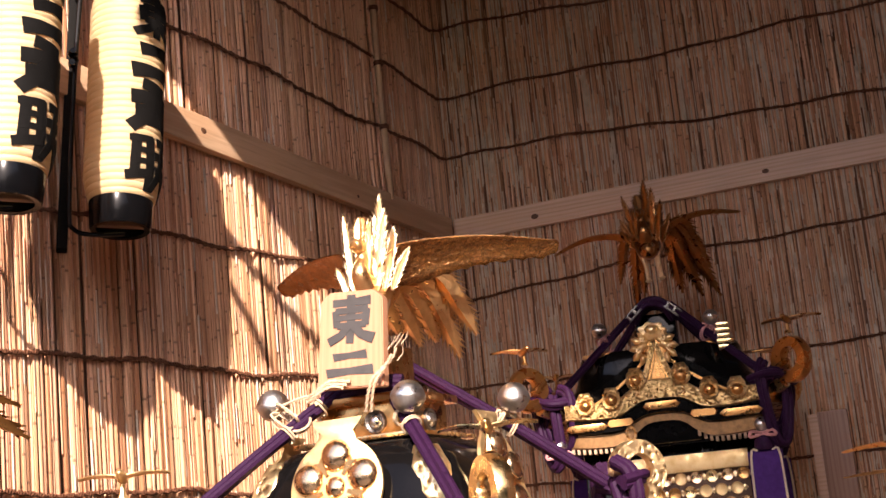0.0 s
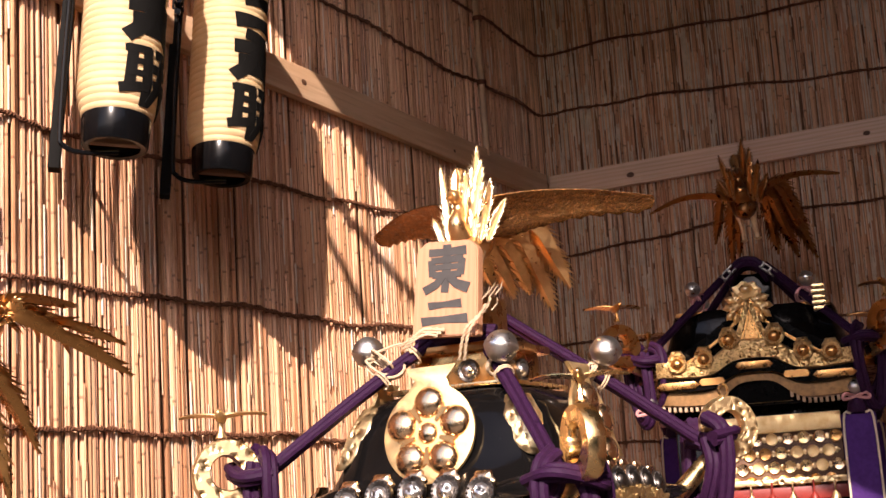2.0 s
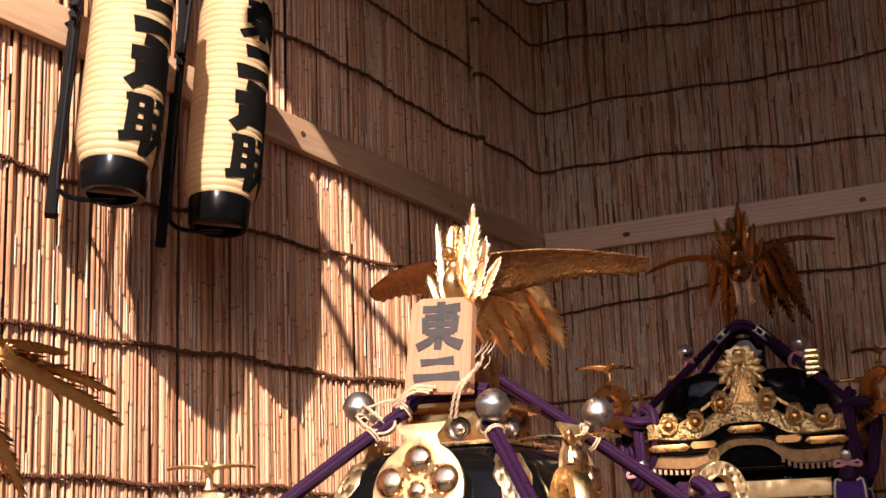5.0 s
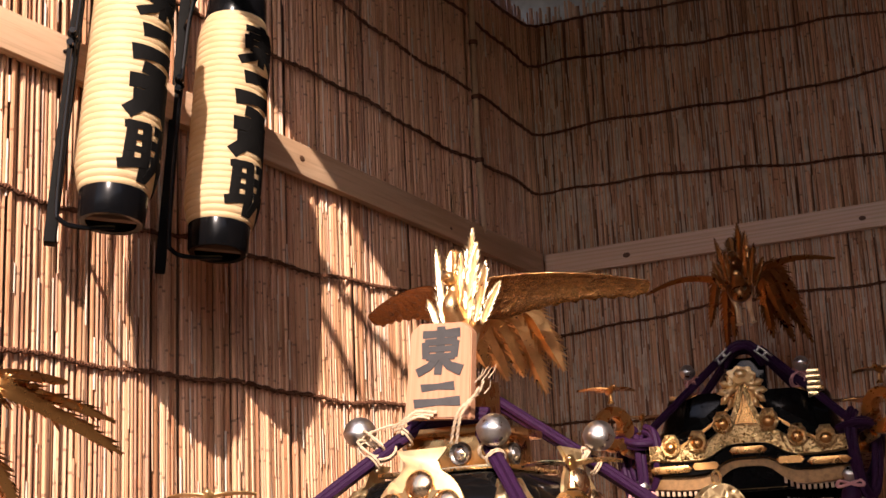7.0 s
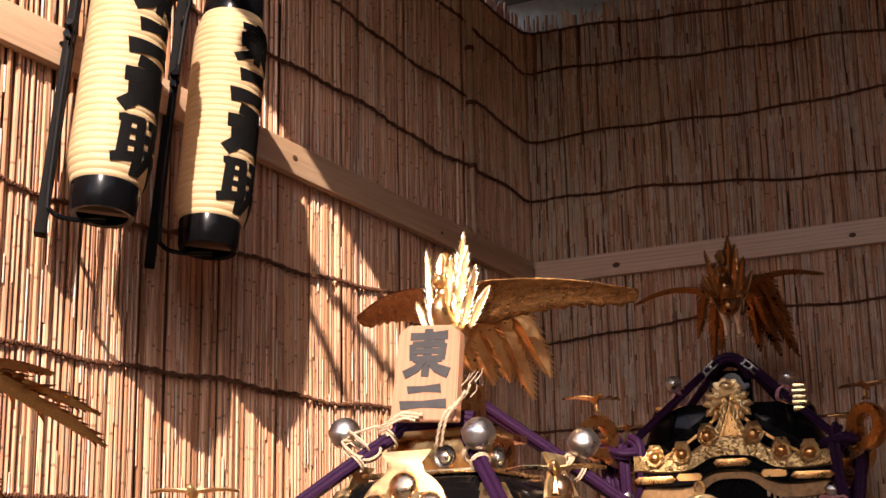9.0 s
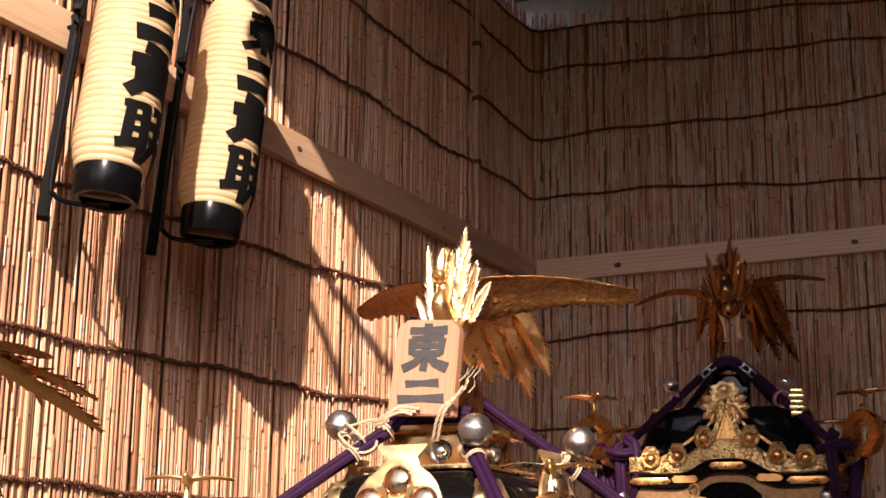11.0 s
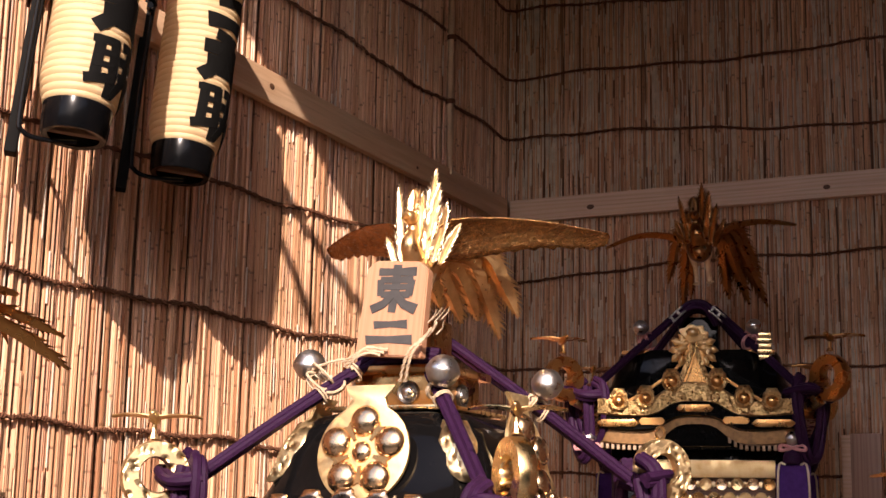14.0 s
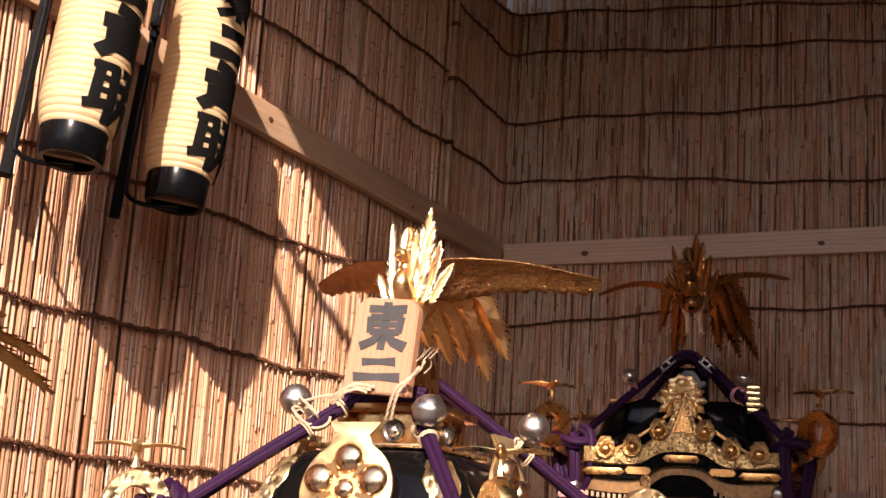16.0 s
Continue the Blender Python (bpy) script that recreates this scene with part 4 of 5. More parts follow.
def shrine_b():
    """The shrine with a gabled front, rows of flower rivets and a lattice of gilt discs. Local origin on the ground under its middle."""
    root = tagged(new("portable_shrine"), "ornate portable shrine with a gilt gable and disc lattice", "portable shrine", "portable shrines in the booth")
    R = 0.37                                     # front plane
    bm = square_roof(bmesh.new(), [(0.345, 2.075), (0.345, 2.09), (0.305, 2.125), (0.278, 2.17), (0.262, 2.22), (0.254, 2.26), (0.244, 2.275)], power=4.5, lift=0.04, flare=0.1)
    bmesh.ops.scale(bm, vec=(1, 0.7, 1), verts=bm.verts)
    part("roof", bm, LACQUER, root, "glossy black lacquered roof")
    bm = box(bmesh.new(), (0, 0, 2.268), (0.47, 0.335, 0.014), 0.003)
    part("ridge_rim", bm, GOLD_SHADED, root)
    bm = bmesh.new()
    for q in range(5):
        box(bm, (0.205, -0.205, 2.245 + 0.017 * q), (0.038 + 0.006 * (q % 2), 0.038 + 0.006 * (q % 2), 0.013), 0.003)
    part("ridge_end", bm, GOLD, root)
    bm = box(bmesh.new(), (0, 0, 2.33), (0.13, 0.13, 0.13), 0.012)
    part("cap", bm, LACQUER, root)
    # gable: black barge boards with gilt chevrons, crest on top
    for sx in (-1, 1):
        for off, wd, y, mat, wide, fall, bow in ((0.008, 0.034, -R - 0.014, GOLD_FINE, 0.056, 0.150, 0.92), (0.036, 0.008, -R - 0.006, LACQUER, 0.050, 0.135, 0.92),
                                                 (0.046, 0.020, -R, GOLD_OLD, 0.044, 0.12, 0.92), (0.062, 0.008, -R + 0.006, GOLD_FINE, 0.034, 0.10, 0.92),
                                                 (-0.020, 0.030, -R + 0.012, LACQUER, 0.22, 0.185, 0.62), (0.012, 0.008, -R + 0.004, GOLD_OLD, 0.215, 0.185, 0.62)):
            bm = bmesh.new()
            pts = [(sx * (0.004 + wide * k / 8), 2.285 - fall * (k / 8) ** bow - off) for k in range(9)]
            dn = [(x - sx * 0.003, z - wd) for x, z in pts][::-1]
            plate(bm, pts + dn, 0.018, Matrix.Translation((0, y, 0)))
            part("barge_board", bm, mat, root)
    bm = bmesh.new()
    plate(bm, [(-0.17, 2.10), (0.17, 2.10), (0.0, 2.25)], 0.01, Matrix.Translation((0, -R + 0.03, 0)))
    part("gable_panel", bm, LACQUER, root)
    bm = bmesh.new()
    plate(bm, [(-0.066, 2.112), (0.066, 2.112), (0.0, 2.275)], 0.012, Matrix.Translation((0, -R + 0.004, 0)))
    part("gable_inset", bm, GOLD_OLD, root)
    bm = bmesh.new()
    plate(bm, [(-0.020, 2.105), (0.020, 2.105), (0.0, 2.150)], 0.012, Matrix.Translation((0, -R - 0.010, 0)))
    part("gable_heart", bm, RED_BROWN, root)
    # crest on the gable
    bm = bmesh.new()
    out = [(0.052 * math.cos(q) * (1 + 0.10 * math.cos(7 * q)), 2.296 + 0.030 * math.sin(q) * (1 + 0.10 * math.cos(7 * q))) for q in [2 * math.pi * k / 42 for k in range(42)]]
    plate(bm, out, 0.022, Matrix.Translation((0, -R - 0.035, 0)), 0.006)
    cr = part("gable_crest", bm, GOLD_PLAIN, root, "cast gilt gable crest with scrolls")
    bm = bmesh.new()
    lathe(bm, [(0.026, 0.0), (0.027, 0.005), (0.023, 0.007), (0.020, 0.004), (0.017, 0.010), (0.010, 0.014), (0, 0.016)], Matrix.Translation((0, -R - 0.05, 2.298)) @ Matrix.Diagonal((1.0, 1.0, 0.62, 1)) @ pose(0, 0, 0, 90, 0, 0), 20)
    part("cartouche", bm, GOLD_CARVED, cr)
    bm = bmesh.new()
    side = [(0.0, 2.30), (0.044, 2.296), (0.066, 2.275), (0.074, 2.245), (0.068, 2.214), (0.048, 2.200), (0.034, 2.205), (0.022, 2.245), (0.0, 2.282)]
    plate(bm, side + [(-x, z) for x, z in side[-2:0:-1]], 0.014, Matrix.Translation((0, -R - 0.028, 0)))
    part("crest_back", bm, GOLD_OLD, cr)
    # leafy lobes down both sides, the outer ones curled
    for sx in (-1, 1):
        for x, z, r, turn in ((0.040, 2.282, 0.017, 50), (0.060, 2.268, 0.018, 75), (0.072, 2.243, 0.017, 100), (0.066, 2.217, 0.018, 130), (0.046, 2.204, 0.016, 165), (0.044, 2.246, 0.021, 110), (0.030, 2.262, 0.015, 120)):
            bm = bmesh.new()
            m = Matrix.Translation((sx * x, -R - 0.038, z)) @ pose(0, 0, 0, 0, sx * turn, 0)
            leaf = [(r * 0.62 * math.sin(q) * (1 + 0.16 * math.cos(5 * q)), r * 1.15 * math.cos(q) * (1 + 0.12 * math.cos(5 * q))) for q in [2 * math.pi * k / 24 for k in range(24)]]
            plate(bm, leaf, 0.012, m, 0.007)
            part("leaf", bm, GOLD_PLAIN, cr)
        for x, z, r in ((0.058, 2.232, 0.012), (0.040, 2.268, 0.010)):
            bm = bmesh.new()
            n = 18
            pts = [(sx * (x + r * (1 - 0.8 * q / n) * math.cos(0.6 + q * 0.55)), -R - 0.056 - 0.003 * q / n, z + r * (1 - 0.8 * q / n) * math.sin(0.6 + q * 0.55)) for q in range(n + 1)]
            tube(bm, pts, [0.0036 - 0.0014 * q / n for q in range(n + 1)], 6)
            part("scroll", bm, GOLD_CARVED, cr)
    shrink = Matrix.Translation((0, 0, 2.262)) @ Matrix.Diagonal((0.78, 1.0, 0.88, 1)) @ Matrix.Translation((0, 0, -2.262))
    for o in [cr] + list(cr.children):
        o.data.transform(shrink)
    # swooping gilt band with flower rivets
    def swoop(x):
        return 2.050 + 0.006 * math.cos(x / 0.28 * math.pi) + 0.040 * math.exp(-(x / 0.105) ** 4) + 0.014 * (abs(x) / 0.28) ** 3
    bm = bmesh.new()
    xs = [-0.285 + 0.57 * k / 36 for k in range(37)]
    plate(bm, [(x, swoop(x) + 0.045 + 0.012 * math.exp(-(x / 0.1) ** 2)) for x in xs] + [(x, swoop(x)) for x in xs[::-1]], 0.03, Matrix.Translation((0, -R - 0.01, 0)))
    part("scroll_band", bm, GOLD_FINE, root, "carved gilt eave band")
    for sx in (-1, 1):
        for x, dz in ((0.066, 0.064), (0.143, 0.050), (0.222, 0.042)):
            p = Vector((sx * x, -R - 0.03, swoop(x) + dz))
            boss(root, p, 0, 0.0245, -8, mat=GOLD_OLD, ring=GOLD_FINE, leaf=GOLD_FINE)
    # layered eave board with gilt cloud plates, then rafter ends
    bm = bmesh.new()
    plate(bm, [(x, swoop(x) - 0.002) for x in xs] + [(x, swoop(x) - 0.040) for x in xs[::-1]], 0.05, Matrix.Translation((0, -R + 0.012, 0)))
    part("eave_board", bm, LACQUER, root)
    for x, w in ((-0.225, 0.062), (-0.125, 0.04), (0.0, 0.055), (0.118, 0.04), (0.225, 0.062)):
        bm = bmesh.new()
        z = swoop(x) - 0.021
        plate(bm, [(x - w, z), (x - w * 0.8, z + 0.011), (x + w * 0.8, z + 0.011), (x + w, z), (x + w * 0.8, z - 0.011), (x - w * 0.8, z - 0.011)], 0.008, Matrix.Translation((0, -R - 0.016, 0)))
        part("cloud_plate", bm, GOLD_OLD, root)
    bm = bmesh.new()
    arch = [(x, swoop(x) - 0.042) for x in xs] + [(x, swoop(x) - 0.064 - 0.018 * (1 - math.exp(-(x / 0.085) ** 4))) for x in xs[::-1]]
    plate(bm, arch, 0.03, Matrix.Translation((0, -R + 0.022, 0)))
    part("arch_board", bm, BROWN_GILT, root, "dark gilt arched board")
    bm = bmesh.new()
    plate(bm, [(x * 0.36, swoop(x * 0.4) - 0.058) for x in xs] + [(x * 0.36, 1.965) for x in xs[::-1]], 0.02, Matrix.Translation((0, -R + 0.03, 0)))
    part("arch_mouth", bm, LACQUER, root)
    for sx in (-1, 1):
        for k in range(12):
            x = sx * (0.098 + 0.0162 * k)
            bm = box(bmesh.new(), (x, -R + 0.03, swoop(x) - 0.088), (0.009, 0.03, 0.017), 0.0015)
            part("rafter_end", bm, RAFTER, root)
    # underside, side eaves
    bm = box(bmesh.new(), (0, 0.02, 1.975), (0.60, 0.64, 0.03), 0.004)
    part("soffit", bm, LACQUER, root)
    bm = square_roof(bmesh.new(), [(0.335, 2.02), (0.352, 2.035), (0.352, 2.075)], power=5, lift=0.03)
    part("eave_band", bm, GOLD_OLD, root)
    # body with the disc lattice
    bm = box(bmesh.new(), (0, 0.02, 1.60), (0.52, 0.52, 0.74), 0.008)
    part("body", bm, LACQUER, root)
    bm = box(bmesh.new(), (0.045, -0.262, 1.905), (0.365, 0.02, 0.052), 0.003)
    part("lintel", bm, GOLD_PLAIN, root, "engraved gilt lintel")
    for x in (-0.145, 0.235):
        bm = box(bmesh.new(), (x, -0.262, 1.80), (0.016, 0.018, 0.16), 0.002)
        part("door_post", bm, GOLD_PLAIN, root)
    bm = box(bmesh.new(), (0.045, -0.247, 1.79), (0.36, 0.006, 0.18), 0.001)
    lat = part("lattice", bm, TIMBER, root, "lattice of gilt discs")
    rn = random.Random(21)
    for r in range(4):
        for c in range(8):
            x = -0.115 + 0.046 * c + (0.023 if r % 2 else 0)
            if x > 0.222:
                continue
            bm = bmesh.new()
            lathe(bm, [(0.0192, 0), (0.0192, 0.006), (0.0175, 0.010), (0.012, 0.008), (0, 0.0085)], pose(x, -0.25, 1.860 - 0.0415 * r, 90, 0, 0), 14)
            part("disc", bm, rn.choice((GOLD_PLAIN, GOLD, GOLD_PLAIN, GOLD_DOME, GOLD_OLD)), lat)
            bm = box(bmesh.new(), (x + 0.023, -0.254, 1.860 - 0.0415 * r), (0.015, 0.006, 0.015), 0.001, pose(0, 0, 0, 0, 45, 0))
            part("stud", bm, GOLD_CARVED, lat)
    for k in range(6):
        x = -0.11 + 0.06 * k
        bm = bmesh.new()
        tube(bm, [(x, -0.285, 1.735), (x, -0.287, 1.70)], [0.003, 0.003], 6)
        lathe(bm, [(0.004, 0.0), (0.012, -0.012), (0.016, -0.03), (0.012, -0.036), (0, -0.036)], Matrix.Translation((x, -0.287, 1.70)), 10)
        part("pendant", bm, GOLD_CARVED if k % 2 else VERMILION, root)
    bm = box(bmesh.new(), (0.04, -0.27, 1.735), (0.40, 0.03, 0.018), 0.003)
    part("sill", bm, GOLD_CARVED, root)
    bm = box(bmesh.new(), (0.04, -0.262, 1.70), (0.40, 0.012, 0.04), 0.003)
    part("sill_panel", bm, VERMILION, root)
    # corners
    for k, yaw in enumerate((-135, -45, 45, 135)):
        c, s = math.cos(radians(yaw)), math.sin(radians(yaw))
        fern_hook(root, GOLD_OLD, (0.545 * c, 0.545 * s, 2.165), yaw, 0.060, 0.034, "tarnished gilt fern hook")
        swallow(root, GOLD_OLD, (0.55 * c, 0.55 * s, 2.238), (25, -20, 40, 10)[k], 1.0)
        bm = bmesh.new()
        tube(bm, [(0.44 * c, 0.44 * s, 2.08), (0.51 * c, 0.51 * s, 2.105)], [0.02, 0.02], 10)
        part("corner_ferrule", bm, GOLD, root)
        bm = bmesh.new()
        top, end = Vector((0.07 * c, 0.07 * s, 2.42)), Vector((0.44 * c, 0.44 * s, 2.135))
        cord(bm, [top, top.lerp(end, 0.5), end], 0.0125)
        part("cord", bm, PURPLE, root, "thick purple braided cord")
        loop_knot(root, (0.45 * c, 0.45 * s, 2.12), yaw + 90 if k else -45)
        p = top.lerp(end, 0.42)
        bell(root, p + Vector((0.02 * c, 0.02 * s, 0.045)), 0.024, p, tie_mat=PINK_CORD, seed=k)
        q = Vector((0.45 * c - (0.042 if k == 1 else 0.0), 0.45 * s - 0.03, 1.99))
        bell(root, q, 0.024, None)
        bm = bmesh.new()
        for sx in (-1, 1):
            tube(bm, curve_pts([q + Vector((0, -0.01, -0.028)), q + Vector((sx * 0.03, -0.02, -0.02)), q + Vector((sx * 0.036, -0.02, -0.035)), q + Vector((0, -0.01, -0.03))], 4), 0.005, 6)
        part("pink_bow", bm, PINK_CORD, root)
        if k == 0:
            continue
        bm = bmesh.new()
        m = Matrix.Translation(q) @ pose(0, 0, 0, 0, 0, 13)
        lathe(bm, [(0.012, -0.03), (0.026, -0.045), (0.030, -0.065), (0.026, -0.075)], m, 14)
        tassel = part("tassel", bm, PURPLE, root, "flat purple tassel edged with cream braid")
        bm = bmesh.new()
        box(bm, q + Vector((0, 0, -0.21)), (0.10, 0.022, 0.27), 0.01)
        part("skirt", bm, PURPLE_CLOTH, tassel)
        for sx in (-1, 1):
            bm = bmesh.new()
            tube(bm, curve_pts([q + Vector((sx * 0.02, -0.013, -0.075)), q + Vector((sx * 0.042, -0.014, -0.095)), q + Vector((sx * 0.046, -0.014, -0.34))], 4), 0.0035, 6)
            part("braid", bm, CREAM, tassel)
    for y in (-0.11, -0.07, -0.03):
        bm = cord(bmesh.new(), [(-0.062, y + 0.01, 2.368), (-0.042, y, 2.405), (-0.016, y, 2.424), (0.016, y, 2.424), (0.042, y, 2.405), (0.062, y + 0.01, 2.368)], 0.0165)
        part("cord_wrap", bm, PURPLE, root)
    for sx in (-1, 1):
        bm = bmesh.new()
        m = pose(0, 0, 0, 0, sx * 42, 0)
        for dx, dz, lx, lz in ((0, 0.009, 0.056, 0.006), (0, -0.009, 0.056, 0.006), (-0.020, 0, 0.008, 0.022), (0.006, 0, 0.010, 0.022)):
            box(bm, Vector((sx * 0.062, -0.135, 2.392)) + m.to_3x3() @ Vector((dx, 0, dz)), (lx, 0.007, lz), 0.0015, m)
        part("clasp", bm, SILVER_DARK, root)
    bm = box(bmesh.new(), (0, 0, 1.20), (0.75, 0.75, 0.10), 0.01)
    part("base_frame", bm, LACQUER, root)
    for sx in (-1, 1):
        for sy in (-1, 1):
            bm = box(bmesh.new(), (sx * 0.30, sy * 0.30, 0.575), (0.07, 0.07, 1.15), 0.005)
            part("stand_leg", bm, TIMBER, root)
    return root


second = shrine_b()
second.matrix_world = pose(1.0, -0.73, 0, 0, 0, 13)
# darker gilt stands in for the shade this bird is in
bird2 = phoenix(GOLD_SHADED, "shade-darkened gilt phoenix ornament with spread wings on the gabled shrine", 1.0, 8, 0.9, 0.15,
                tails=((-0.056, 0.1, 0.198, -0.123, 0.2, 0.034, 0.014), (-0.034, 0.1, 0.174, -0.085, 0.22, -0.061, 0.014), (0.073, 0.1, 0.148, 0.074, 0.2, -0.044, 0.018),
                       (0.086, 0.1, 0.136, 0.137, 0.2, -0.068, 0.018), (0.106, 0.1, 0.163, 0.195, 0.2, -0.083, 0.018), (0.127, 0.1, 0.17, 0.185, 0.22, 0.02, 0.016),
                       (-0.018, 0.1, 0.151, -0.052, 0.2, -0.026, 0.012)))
bird2.matrix_world = pose(1.015, -0.73, 2.528, 0, 0, 13) @ pose(0, 0, 0, 0, -6, 0)


def small_shrine(height):
    """A plain small lacquered shrine that only carries its phoenix into view."""
    root = tagged(new("portable_shrine"), "small black lacquered shrine under a gilt phoenix", "portable shrine", "portable shrines in the booth")
    z = height
    bm = square_roof(bmesh.new(), [(0.11, z - 0.36), (0.11, z - 0.34), (0.08, z - 0.30), (0.05, z - 0.24), (0.04, z - 0.12), (0.036, z - 0.05), (0.036, z - 0.018)], power=5)
    part("roof", bm, LACQUER, root)
    bm = box(bmesh.new(), (0, 0, z - 0.52), (0.12, 0.12, 0.34), 0.006)
    part("body", bm, LACQUER, root)
    for sx in (-1, 1):
        for sy in (-1, 1):
            bm = box(bmesh.new(), (sx * 0.09, sy * 0.09, (z - 0.69) / 2), (0.05, 0.05, z - 0.69), 0.004)
            part("stand_leg", bm, TIMBER, root)
    return root


small_shrine(1.93).location = (0.335, -3.45, 0)
bird3 = phoenix(GOLD_OLD, "gilt phoenix ornament with hanging plumes near the reed wall", 0.9, 5, 0.22, 0.3,
                tails=((0.073, 0.08, 0.165, 0.165, 0.25, 0.105, 0.016), (0.070, 0.09, 0.150, 0.156, 0.28, 0.050, 0.020), (0.010, 0.06, 0.08, 0.017, 0.15, -0.046, 0.018),
                       (0.020, 0.06, 0.07, 0.030, 0.17, -0.085, 0.014), (0.005, 0.05, 0.05, 0.026, 0.10, -0.167, 0.016), (-0.073, 0.08, 0.165, -0.165, 0.25, 0.105, 0.018)))
bird3.location = (0.335, -3.45, 1.93)
small_shrine(1.69).location = (1.965, -1.40, 0)
bird4 = phoenix(GOLD_FEATHER, "tarnished gilt phoenix ornament with long pointed wings", 0.9, 6, 1.05, 0.1,
                tails=((0.06, 0.1, 0.15, 0.12, 0.2, 0.0, 0.018), (0.0, 0.1, 0.15, 0.0, 0.22, -0.03, 0.018), (-0.06, 0.1, 0.15, -0.12, 0.2, 0.0, 0.018), (-0.16, 0.1, 0.125, -0.375, 0.2, 0.115, 0.007)))
bird4.location = (1.965, -1.40, 1.69)

# a plank that leans on the back screen
BOARD = wood_material("brown_board", (0.40, 0.235, 0.17), (0.31, 0.175, 0.12), 2)
bm = box(bmesh.new(), (1.402, -0.075, 1.035), (0.102, 0.028, 2.07), 0.003)
thing("wooden_board", bm, BOARD, "reddish brown wooden board standing against the back screen", "board")
bm = box(bmesh.new(), (1.334, -0.062, 1.033), (0.032, 0.028, 2.066), 0.003)
thing("wooden_batten", bm, PINE_X, "narrow pale wooden batten beside the brown board", "batten")


# ---- lanterns ----
def lantern():
    """A long paper lantern held in a bow of bent black rod, on a flat black board. Origin at the foot of its paper body."""
    H, R = 0.565, 0.090
    bm = bmesh.new()
    prof = []
    n = 34
    for k in range(n + 1):
        t = k / n
        r = R * (0.80 + 0.20 * min(1, 9 * t, 9 * (1 - t)) ** 0.6)
        for j, (dt, dr) in enumerate(((0, -0.0016), (0.25, 0.0008), (0.5, 0.0016), (0.75, 0.0008))):
            if k < n or j == 0:
                tt = t + dt / n
                rr = R * (0.80 + 0.20 * max(0, min(1, 9 * tt, 9 * (1 - tt))) ** 0.6)
                prof.append((rr + dr, tt * H))
    body = lathe(bmesh.new(), prof, None, 40)
    ob = thing("paper_lantern", body, PAPER, "long cream paper lantern with bold black characters on the reed wall", "lantern", "paper lanterns")
    bm = lathe(bmesh.new(), [(R * 0.70, 0.012), (R * 0.83, 0.012), (R * 0.84, 0.0), (R * 0.80, -0.058), (R * 0.76, -0.064), (R * 0.62, -0.062), (R * 0.62, 0.0)], None, 36)
    part("bottom_cap", bm, BLACK_METAL, ob, "glossy black bottom ring")
    bm = lathe(bmesh.new(), [(R * 0.70, H - 0.012), (R * 0.84, H - 0.012), (R * 0.86, H), (R * 0.82, H + 0.06), (R * 0.78, H + 0.066), (R * 0.62, H + 0.06), (R * 0.62, H)], None, 36)
    part("top_cap", bm, BLACK_METAL, ob, "glossy black top ring")
    bm = box(bmesh.new(), (0, 0, -0.05), (2 * R * 0.78, 0.02, 0.012), 0.003)
    part("cross_bar", bm, TIMBER, ob)
    bm = bmesh.new()
    x0 = -R - 0.028
    tube(bm, curve_pts([(0.01, 0.0, -0.072), (x0 * 0.55, 0.0, -0.078), (x0 * 0.9, 0, -0.066), (x0, 0, -0.02), (x0 - 0.004, 0, 0.25), (x0 - 0.002, 0, 0.45), (x0 + 0.004, 0, 0.58), (x0 * 0.8, 0, 0.632), (0, 0, 0.655)], 6), 0.0058, 8)
    part("bow_rod", bm, BLACK_METAL, ob)
    bm = box(bmesh.new(), (x0 - 0.013, 0.10, 0.318), (0.026, 0.036, 0.81), 0.003)
    part("back_board", bm, INK, ob)
    bm = bmesh.new()
    tube(bm, [(x0 - 0.013, 0.10, 0.40), (x0 - 0.013 - 0.766 * 0.03, 0.10 + 0.643 * 0.03, 0.40)], 0.005, 8)
    part("wall_bracket", bm, BLACK_METAL, ob)
    bm = bmesh.new()
    lathe(bm, [(0.011, 0), (0.012, 0.012), (0.007, 0.016), (0.007, 0.03), (0, 0.03)], pose(x0 - 0.01, -0.004, 0.38, 90, 0, 0), 12)
    lathe(bm, [(0.008, 0), (0.008, 0.03), (0, 0.03)], pose(x0 - 0.012, -0.01, 0.352, 100, 0, 0), 12)
    part("thumb_screw", bm, BLACK_METAL, ob)
    for z in (0.02, 0.37, 0.56):
        bm = tube(bmesh.new(), [(x0, 0.0, z), (x0 - 0.008, 0.085, z + 0.02)], 0.005, 8)
        part("standoff", bm, BLACK_METAL, ob)

    def wrap(a0, z0, wa, hz):
        def place(x, z):
            zz = z0 + z * hz
            t = min(0.999, max(0.001, zz / H))
            rr = R * (0.80 + 0.20 * min(1, 9 * t, 9 * (1 - t)) ** 0.6) + 0.0022
            a = a0 + (x - 0.5) * wa
            nn = Vector((math.sin(a), -math.cos(a), 0))
            return nn * rr + Vector((0, 0, zz)), nn
        return place
    A0, WA = radians(49), 1.5
    character(EAST, wrap(A0, 0.410, WA, 0.115), INK, ob, 1.6)
    character(TWO, wrap(A0, 0.300, WA, 0.100), INK, ob, 1.75)
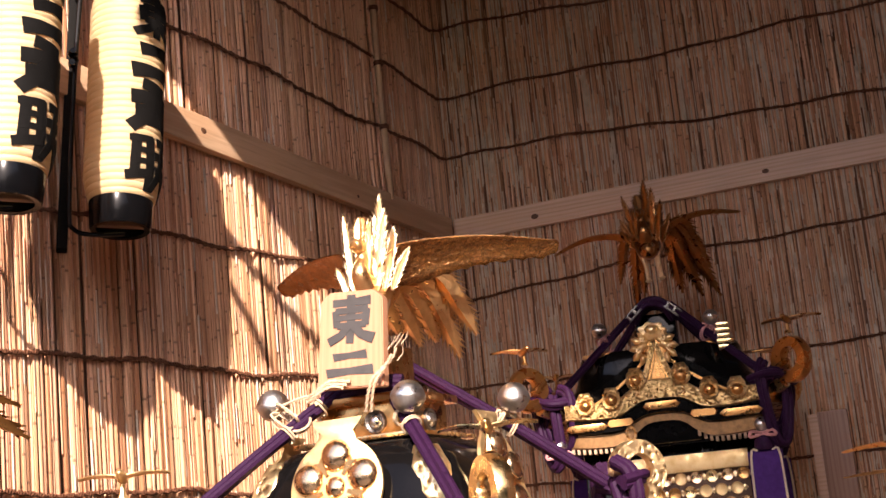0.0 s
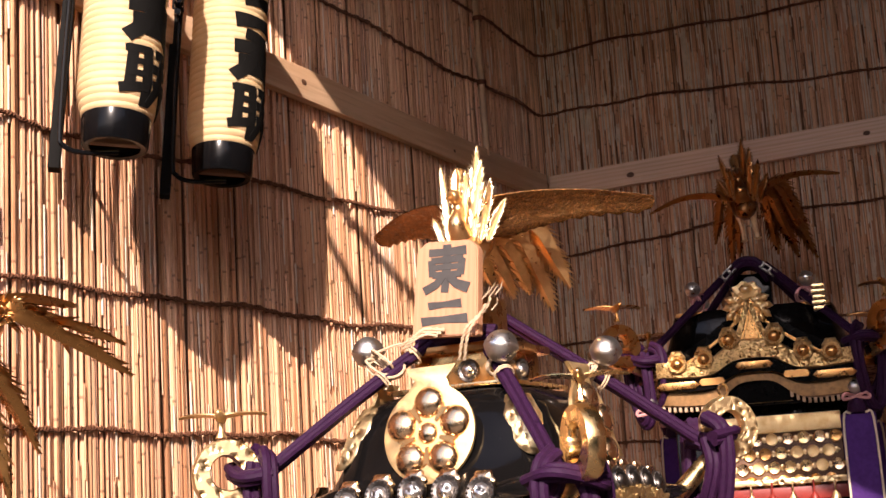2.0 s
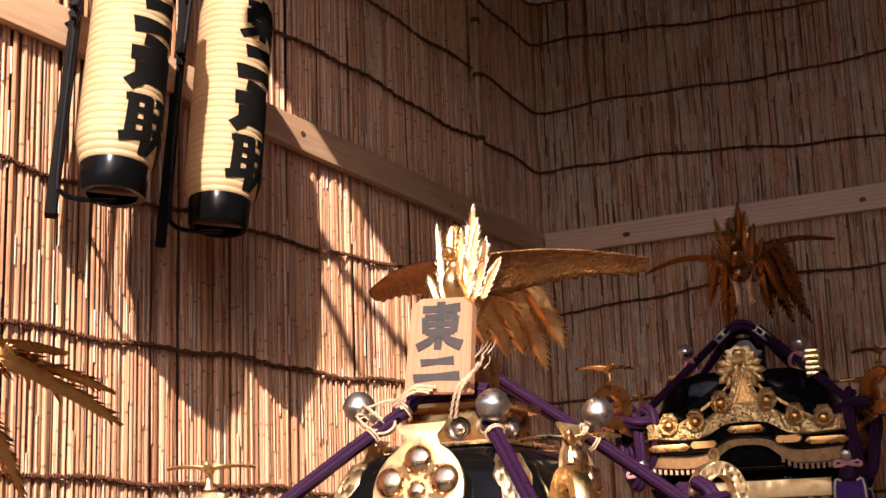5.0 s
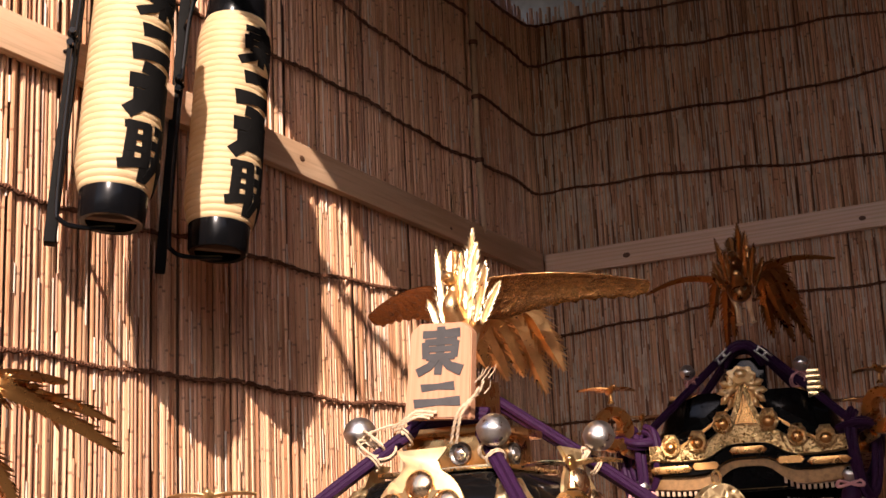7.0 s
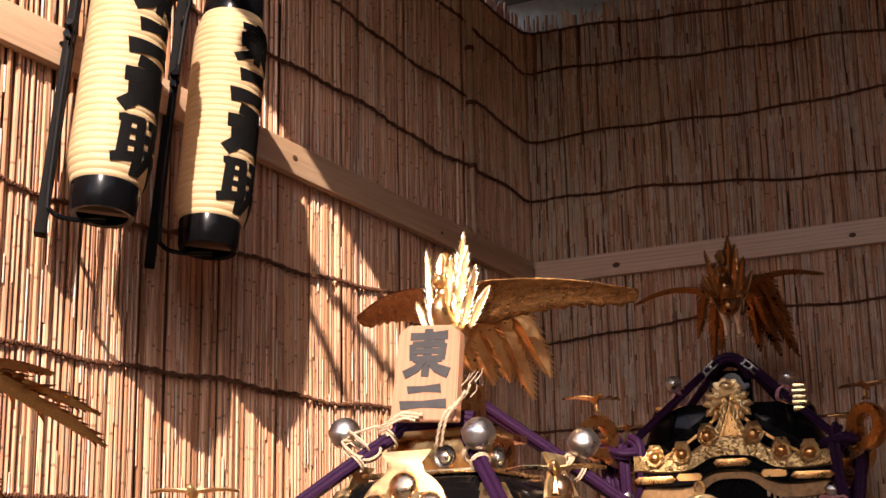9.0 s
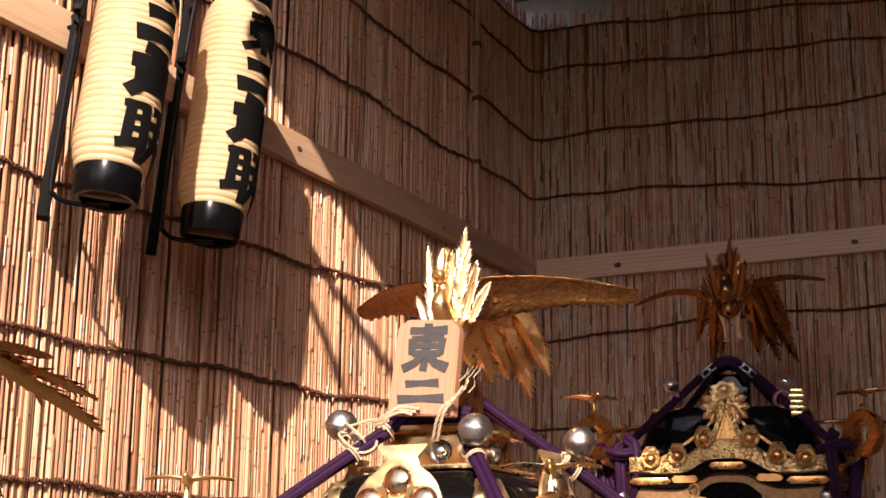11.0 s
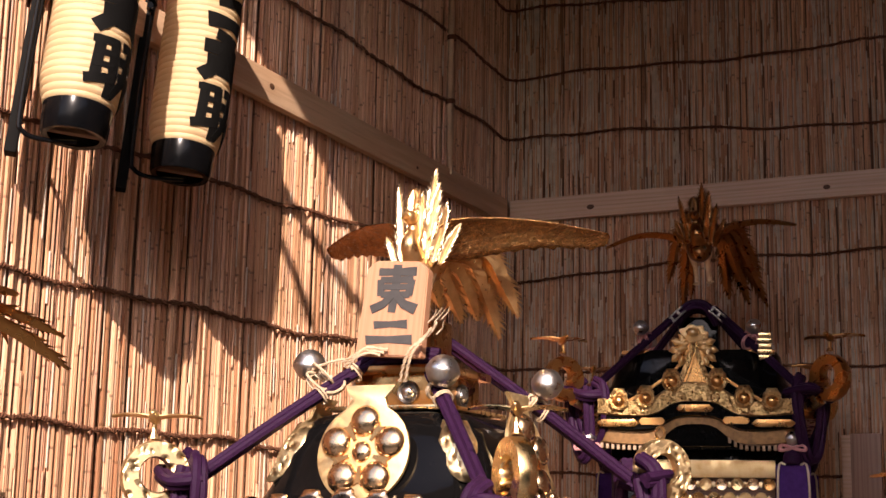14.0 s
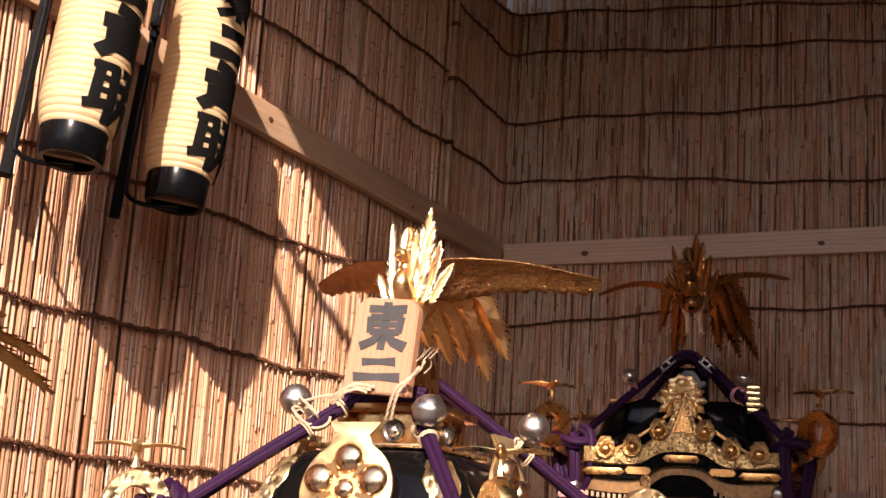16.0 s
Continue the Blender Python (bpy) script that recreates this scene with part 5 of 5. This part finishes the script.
    # two characters that cannot be read: bars of their size
    bars1 = [[(0.48, 1.0, 0.08), (0.46, 0.62, 0.08)], [(0.30, 0.22, 0.07), (0.70, 0.24, 0.07)], [(0.2, 0.95, 0.09), (0.75, 0.88, 0.1)], [(0.0, 0.66, 0.11), (0.95, 0.7, 0.11)], [(0.08, 0.40, 0.09), (0.9, 0.44, 0.09)], [(0.45, 0.62, 0.09), (0.28, 0.3, 0.1), (0.0, 0.05, 0.1)], [(0.55, 0.62, 0.09), (0.75, 0.28, 0.11), (1.0, 0.08, 0.12)]]
    bars2 = [[(0.14, 0.98, 0.07), (0.10, 0.22, 0.07)], [(0.40, 0.98, 0.07), (0.42, 0.0, 0.08)], [(0.0, 0.90, 0.05), (0.46, 0.94, 0.05)], [(0.06, 0.70, 0.04), (0.42, 0.72, 0.04)], [(0.04, 0.49, 0.04), (0.42, 0.52, 0.04)],
             [(-0.06, 0.22, 0.06), (0.46, 0.32, 0.06)], [(0.55, 0.93, 0.06), (1.04, 0.97, 0.06)], [(0.50, 0.66, 0.06), (1.0, 0.70, 0.06)], [(0.80, 0.98, 0.07), (0.68, 0.40, 0.07), (0.48, 0.04, 0.05)], [(0.52, 0.40, 0.05), (1.04, 0.44, 0.06)], [(0.78, 0.40, 0.07), (0.92, 0.14, 0.08), (1.08, 0.02, 0.08)]]
    character(bars1, wrap(A0, 0.160, WA, 0.130), INK, ob, 1.25)
    character(bars2, wrap(A0, 0.014, WA, 0.138), INK, ob, 1.3)
    return ob


lan = lantern()
lean = pose(0, 0, 0, -8, 0, 0) @ pose(0, 0, 0, 0, 0, 40)
lan.matrix_world = Matrix.Translation((0.226, -2.883, 2.582)) @ lean
lan2 = copy_thing(lan, Matrix.Translation((0.194, -2.451, 2.603)) @ lean @ Matrix.Scale(1.02, 4))


# ---- reed pieces of the screens ----
rn = random.Random(11)


def reed_mesh(name, rad, z0, z1, seed, sides=5, seg=5):
    r = random.Random(seed)
    bm = bmesh.new()
    pts = [(r.uniform(-0.0022, 0.0022), r.uniform(-0.0015, 0.0015), z0 + (z1 - z0) * k / seg) for k in range(seg + 1)]
    tube(bm, pts, [rad * r.uniform(0.92, 1.08) for _ in pts], sides, caps=False)
    return finish(bm, name, REED)


LONG = [reed_mesh("reed", 0.0040 + 0.0006 * (k % 5), 1.2, WALL_TOP, k) for k in range(10)]
PITCH = 0.0094
count = {"l": 0, "b": 0}
rest = {"l": bmesh.new(), "b": bmesh.new()}
s = -LEFT_LEN + 0.05
while s < BACK_LEN - 0.05:
    x, y, nx, ny = screen_path(s)
    side = "l" if s < 0 else "b"
    near = -3.2 < s < -0.06 or 0 <= s < 1.75
    dz = rn.uniform(-0.05, 0.02) if not 0.45 < s < 4 else rn.uniform(0.0, 0.12)
    depth = rn.uniform(-0.006, 0.003)
    if near and count[side] < 300:
        ob = new("reed", LONG[rn.randrange(10)])
        ob.parent = wall_left if side == "l" else wall_back
        ob.matrix_basis = pose(x + nx * depth, y + ny * depth, dz, rn.uniform(-0.12, 0.12), rn.uniform(-0.12, 0.12), rn.uniform(0, 360))
        count[side] += 1
    else:
        w = rn.uniform(-0.003, 0.003)
        tube(rest[side], [(x + nx * depth, y + ny * depth, 0.0), (x + nx * depth + abs(ny) * w, y + ny * depth + abs(nx) * w, 2.4), (x + nx * depth, y + ny * depth, WALL_TOP + dz)], rn.uniform(0.0040, 0.0062), 5, caps=False)
    s += PITCH * rn.uniform(0.86, 1.14)

# shorter pieces laid between the long ones, whose cut ends show
pale = {"l": bmesh.new(), "b": bmesh.new()}
for k in range(4400):
    s = rn.uniform(-3.3, 0.0) if k < 900 else rn.uniform(0.0, 1.9)
    x, y, nx, ny = screen_path(s)
    z0 = rn.uniform(1.5, 3.9)
    ln = rn.uniform(0.04, 0.28)
    d = rn.uniform(0.0040, 0.0075)
    side = "l" if s < 0 else "b"
    tube(rest[side] if rn.random() < (0.72 if s < 0 else 0.35) else pale[side], [(x + nx * d, y + ny * d, z0), (x + nx * (d + rn.uniform(-0.002, 0.001)), y + ny * d, min(z0 + ln, WALL_TOP))], rn.uniform(0.0016, 0.0034), 5, caps=False)
for side, wall in (("l", wall_left), ("b", wall_back)):
    for name, made, mat in (("reeds", rest[side], REED_MANY), ("cut_reeds", pale[side], REED_PALE)):
        ob = new(name, finish(made, name, mat))
        ob.parent = wall
        ob["kind"] = "stuff"

# twine rows that bind the reeds
# heights of each row: out along the side screen, at the corner, out along the back screen
ROWS = [(1.56, 1.56, 1.56), (1.93, 1.93, 1.93), (2.275, 2.345, 2.32), (2.64, 2.705, 2.727), (3.27, 3.292, 3.228),
        (3.585, 3.54, 3.52), (3.86, 3.85, 3.762), (4.01, 4.02, 3.925)]


def row_height(row, s, seed):
    far = min(1.6, abs(s) / (2.1 if s < 0 else 1.1))
    z = row[1] + (row[0 if s < 0 else 2] - row[1]) * far
    return z + 0.007 * math.sin(s * 2.9 + seed * 1.7) + 0.006 * math.sin(s * 6.3 + seed) + 0.004 * math.sin(s * 17 + seed * 3) - 0.010 * math.exp(-(s / 0.12) ** 2)


for i, z in enumerate(ROWS):
    for side, a, b, wall in (("l", -LEFT_LEN + 0.05, -0.002, wall_left), ("b", 0.002, BACK_LEN - 0.1, wall_back)):
        bm = bmesh.new()
        n = int((b - a) / 0.0075)
        for ph in (0, math.pi):
            pts, rads = [], []
            for k in range(n + 1):
                s = a + (b - a) * k / n
                x, y, nx, ny = screen_path(s)
                ang = s * 330 + ph
                o = 0.0112 + 0.0042 * math.cos(ang)
                pts.append((x + nx * o, y + ny * o, row_height(z, s, i) + 0.0052 * math.sin(ang)))
                rads.append(0.0034 * (1 + 0.45 * math.sin(s * 420 + i + ph)))
            tube(bm, pts, rads, 5)
        part("twine_row", bm, TWINE, wall)
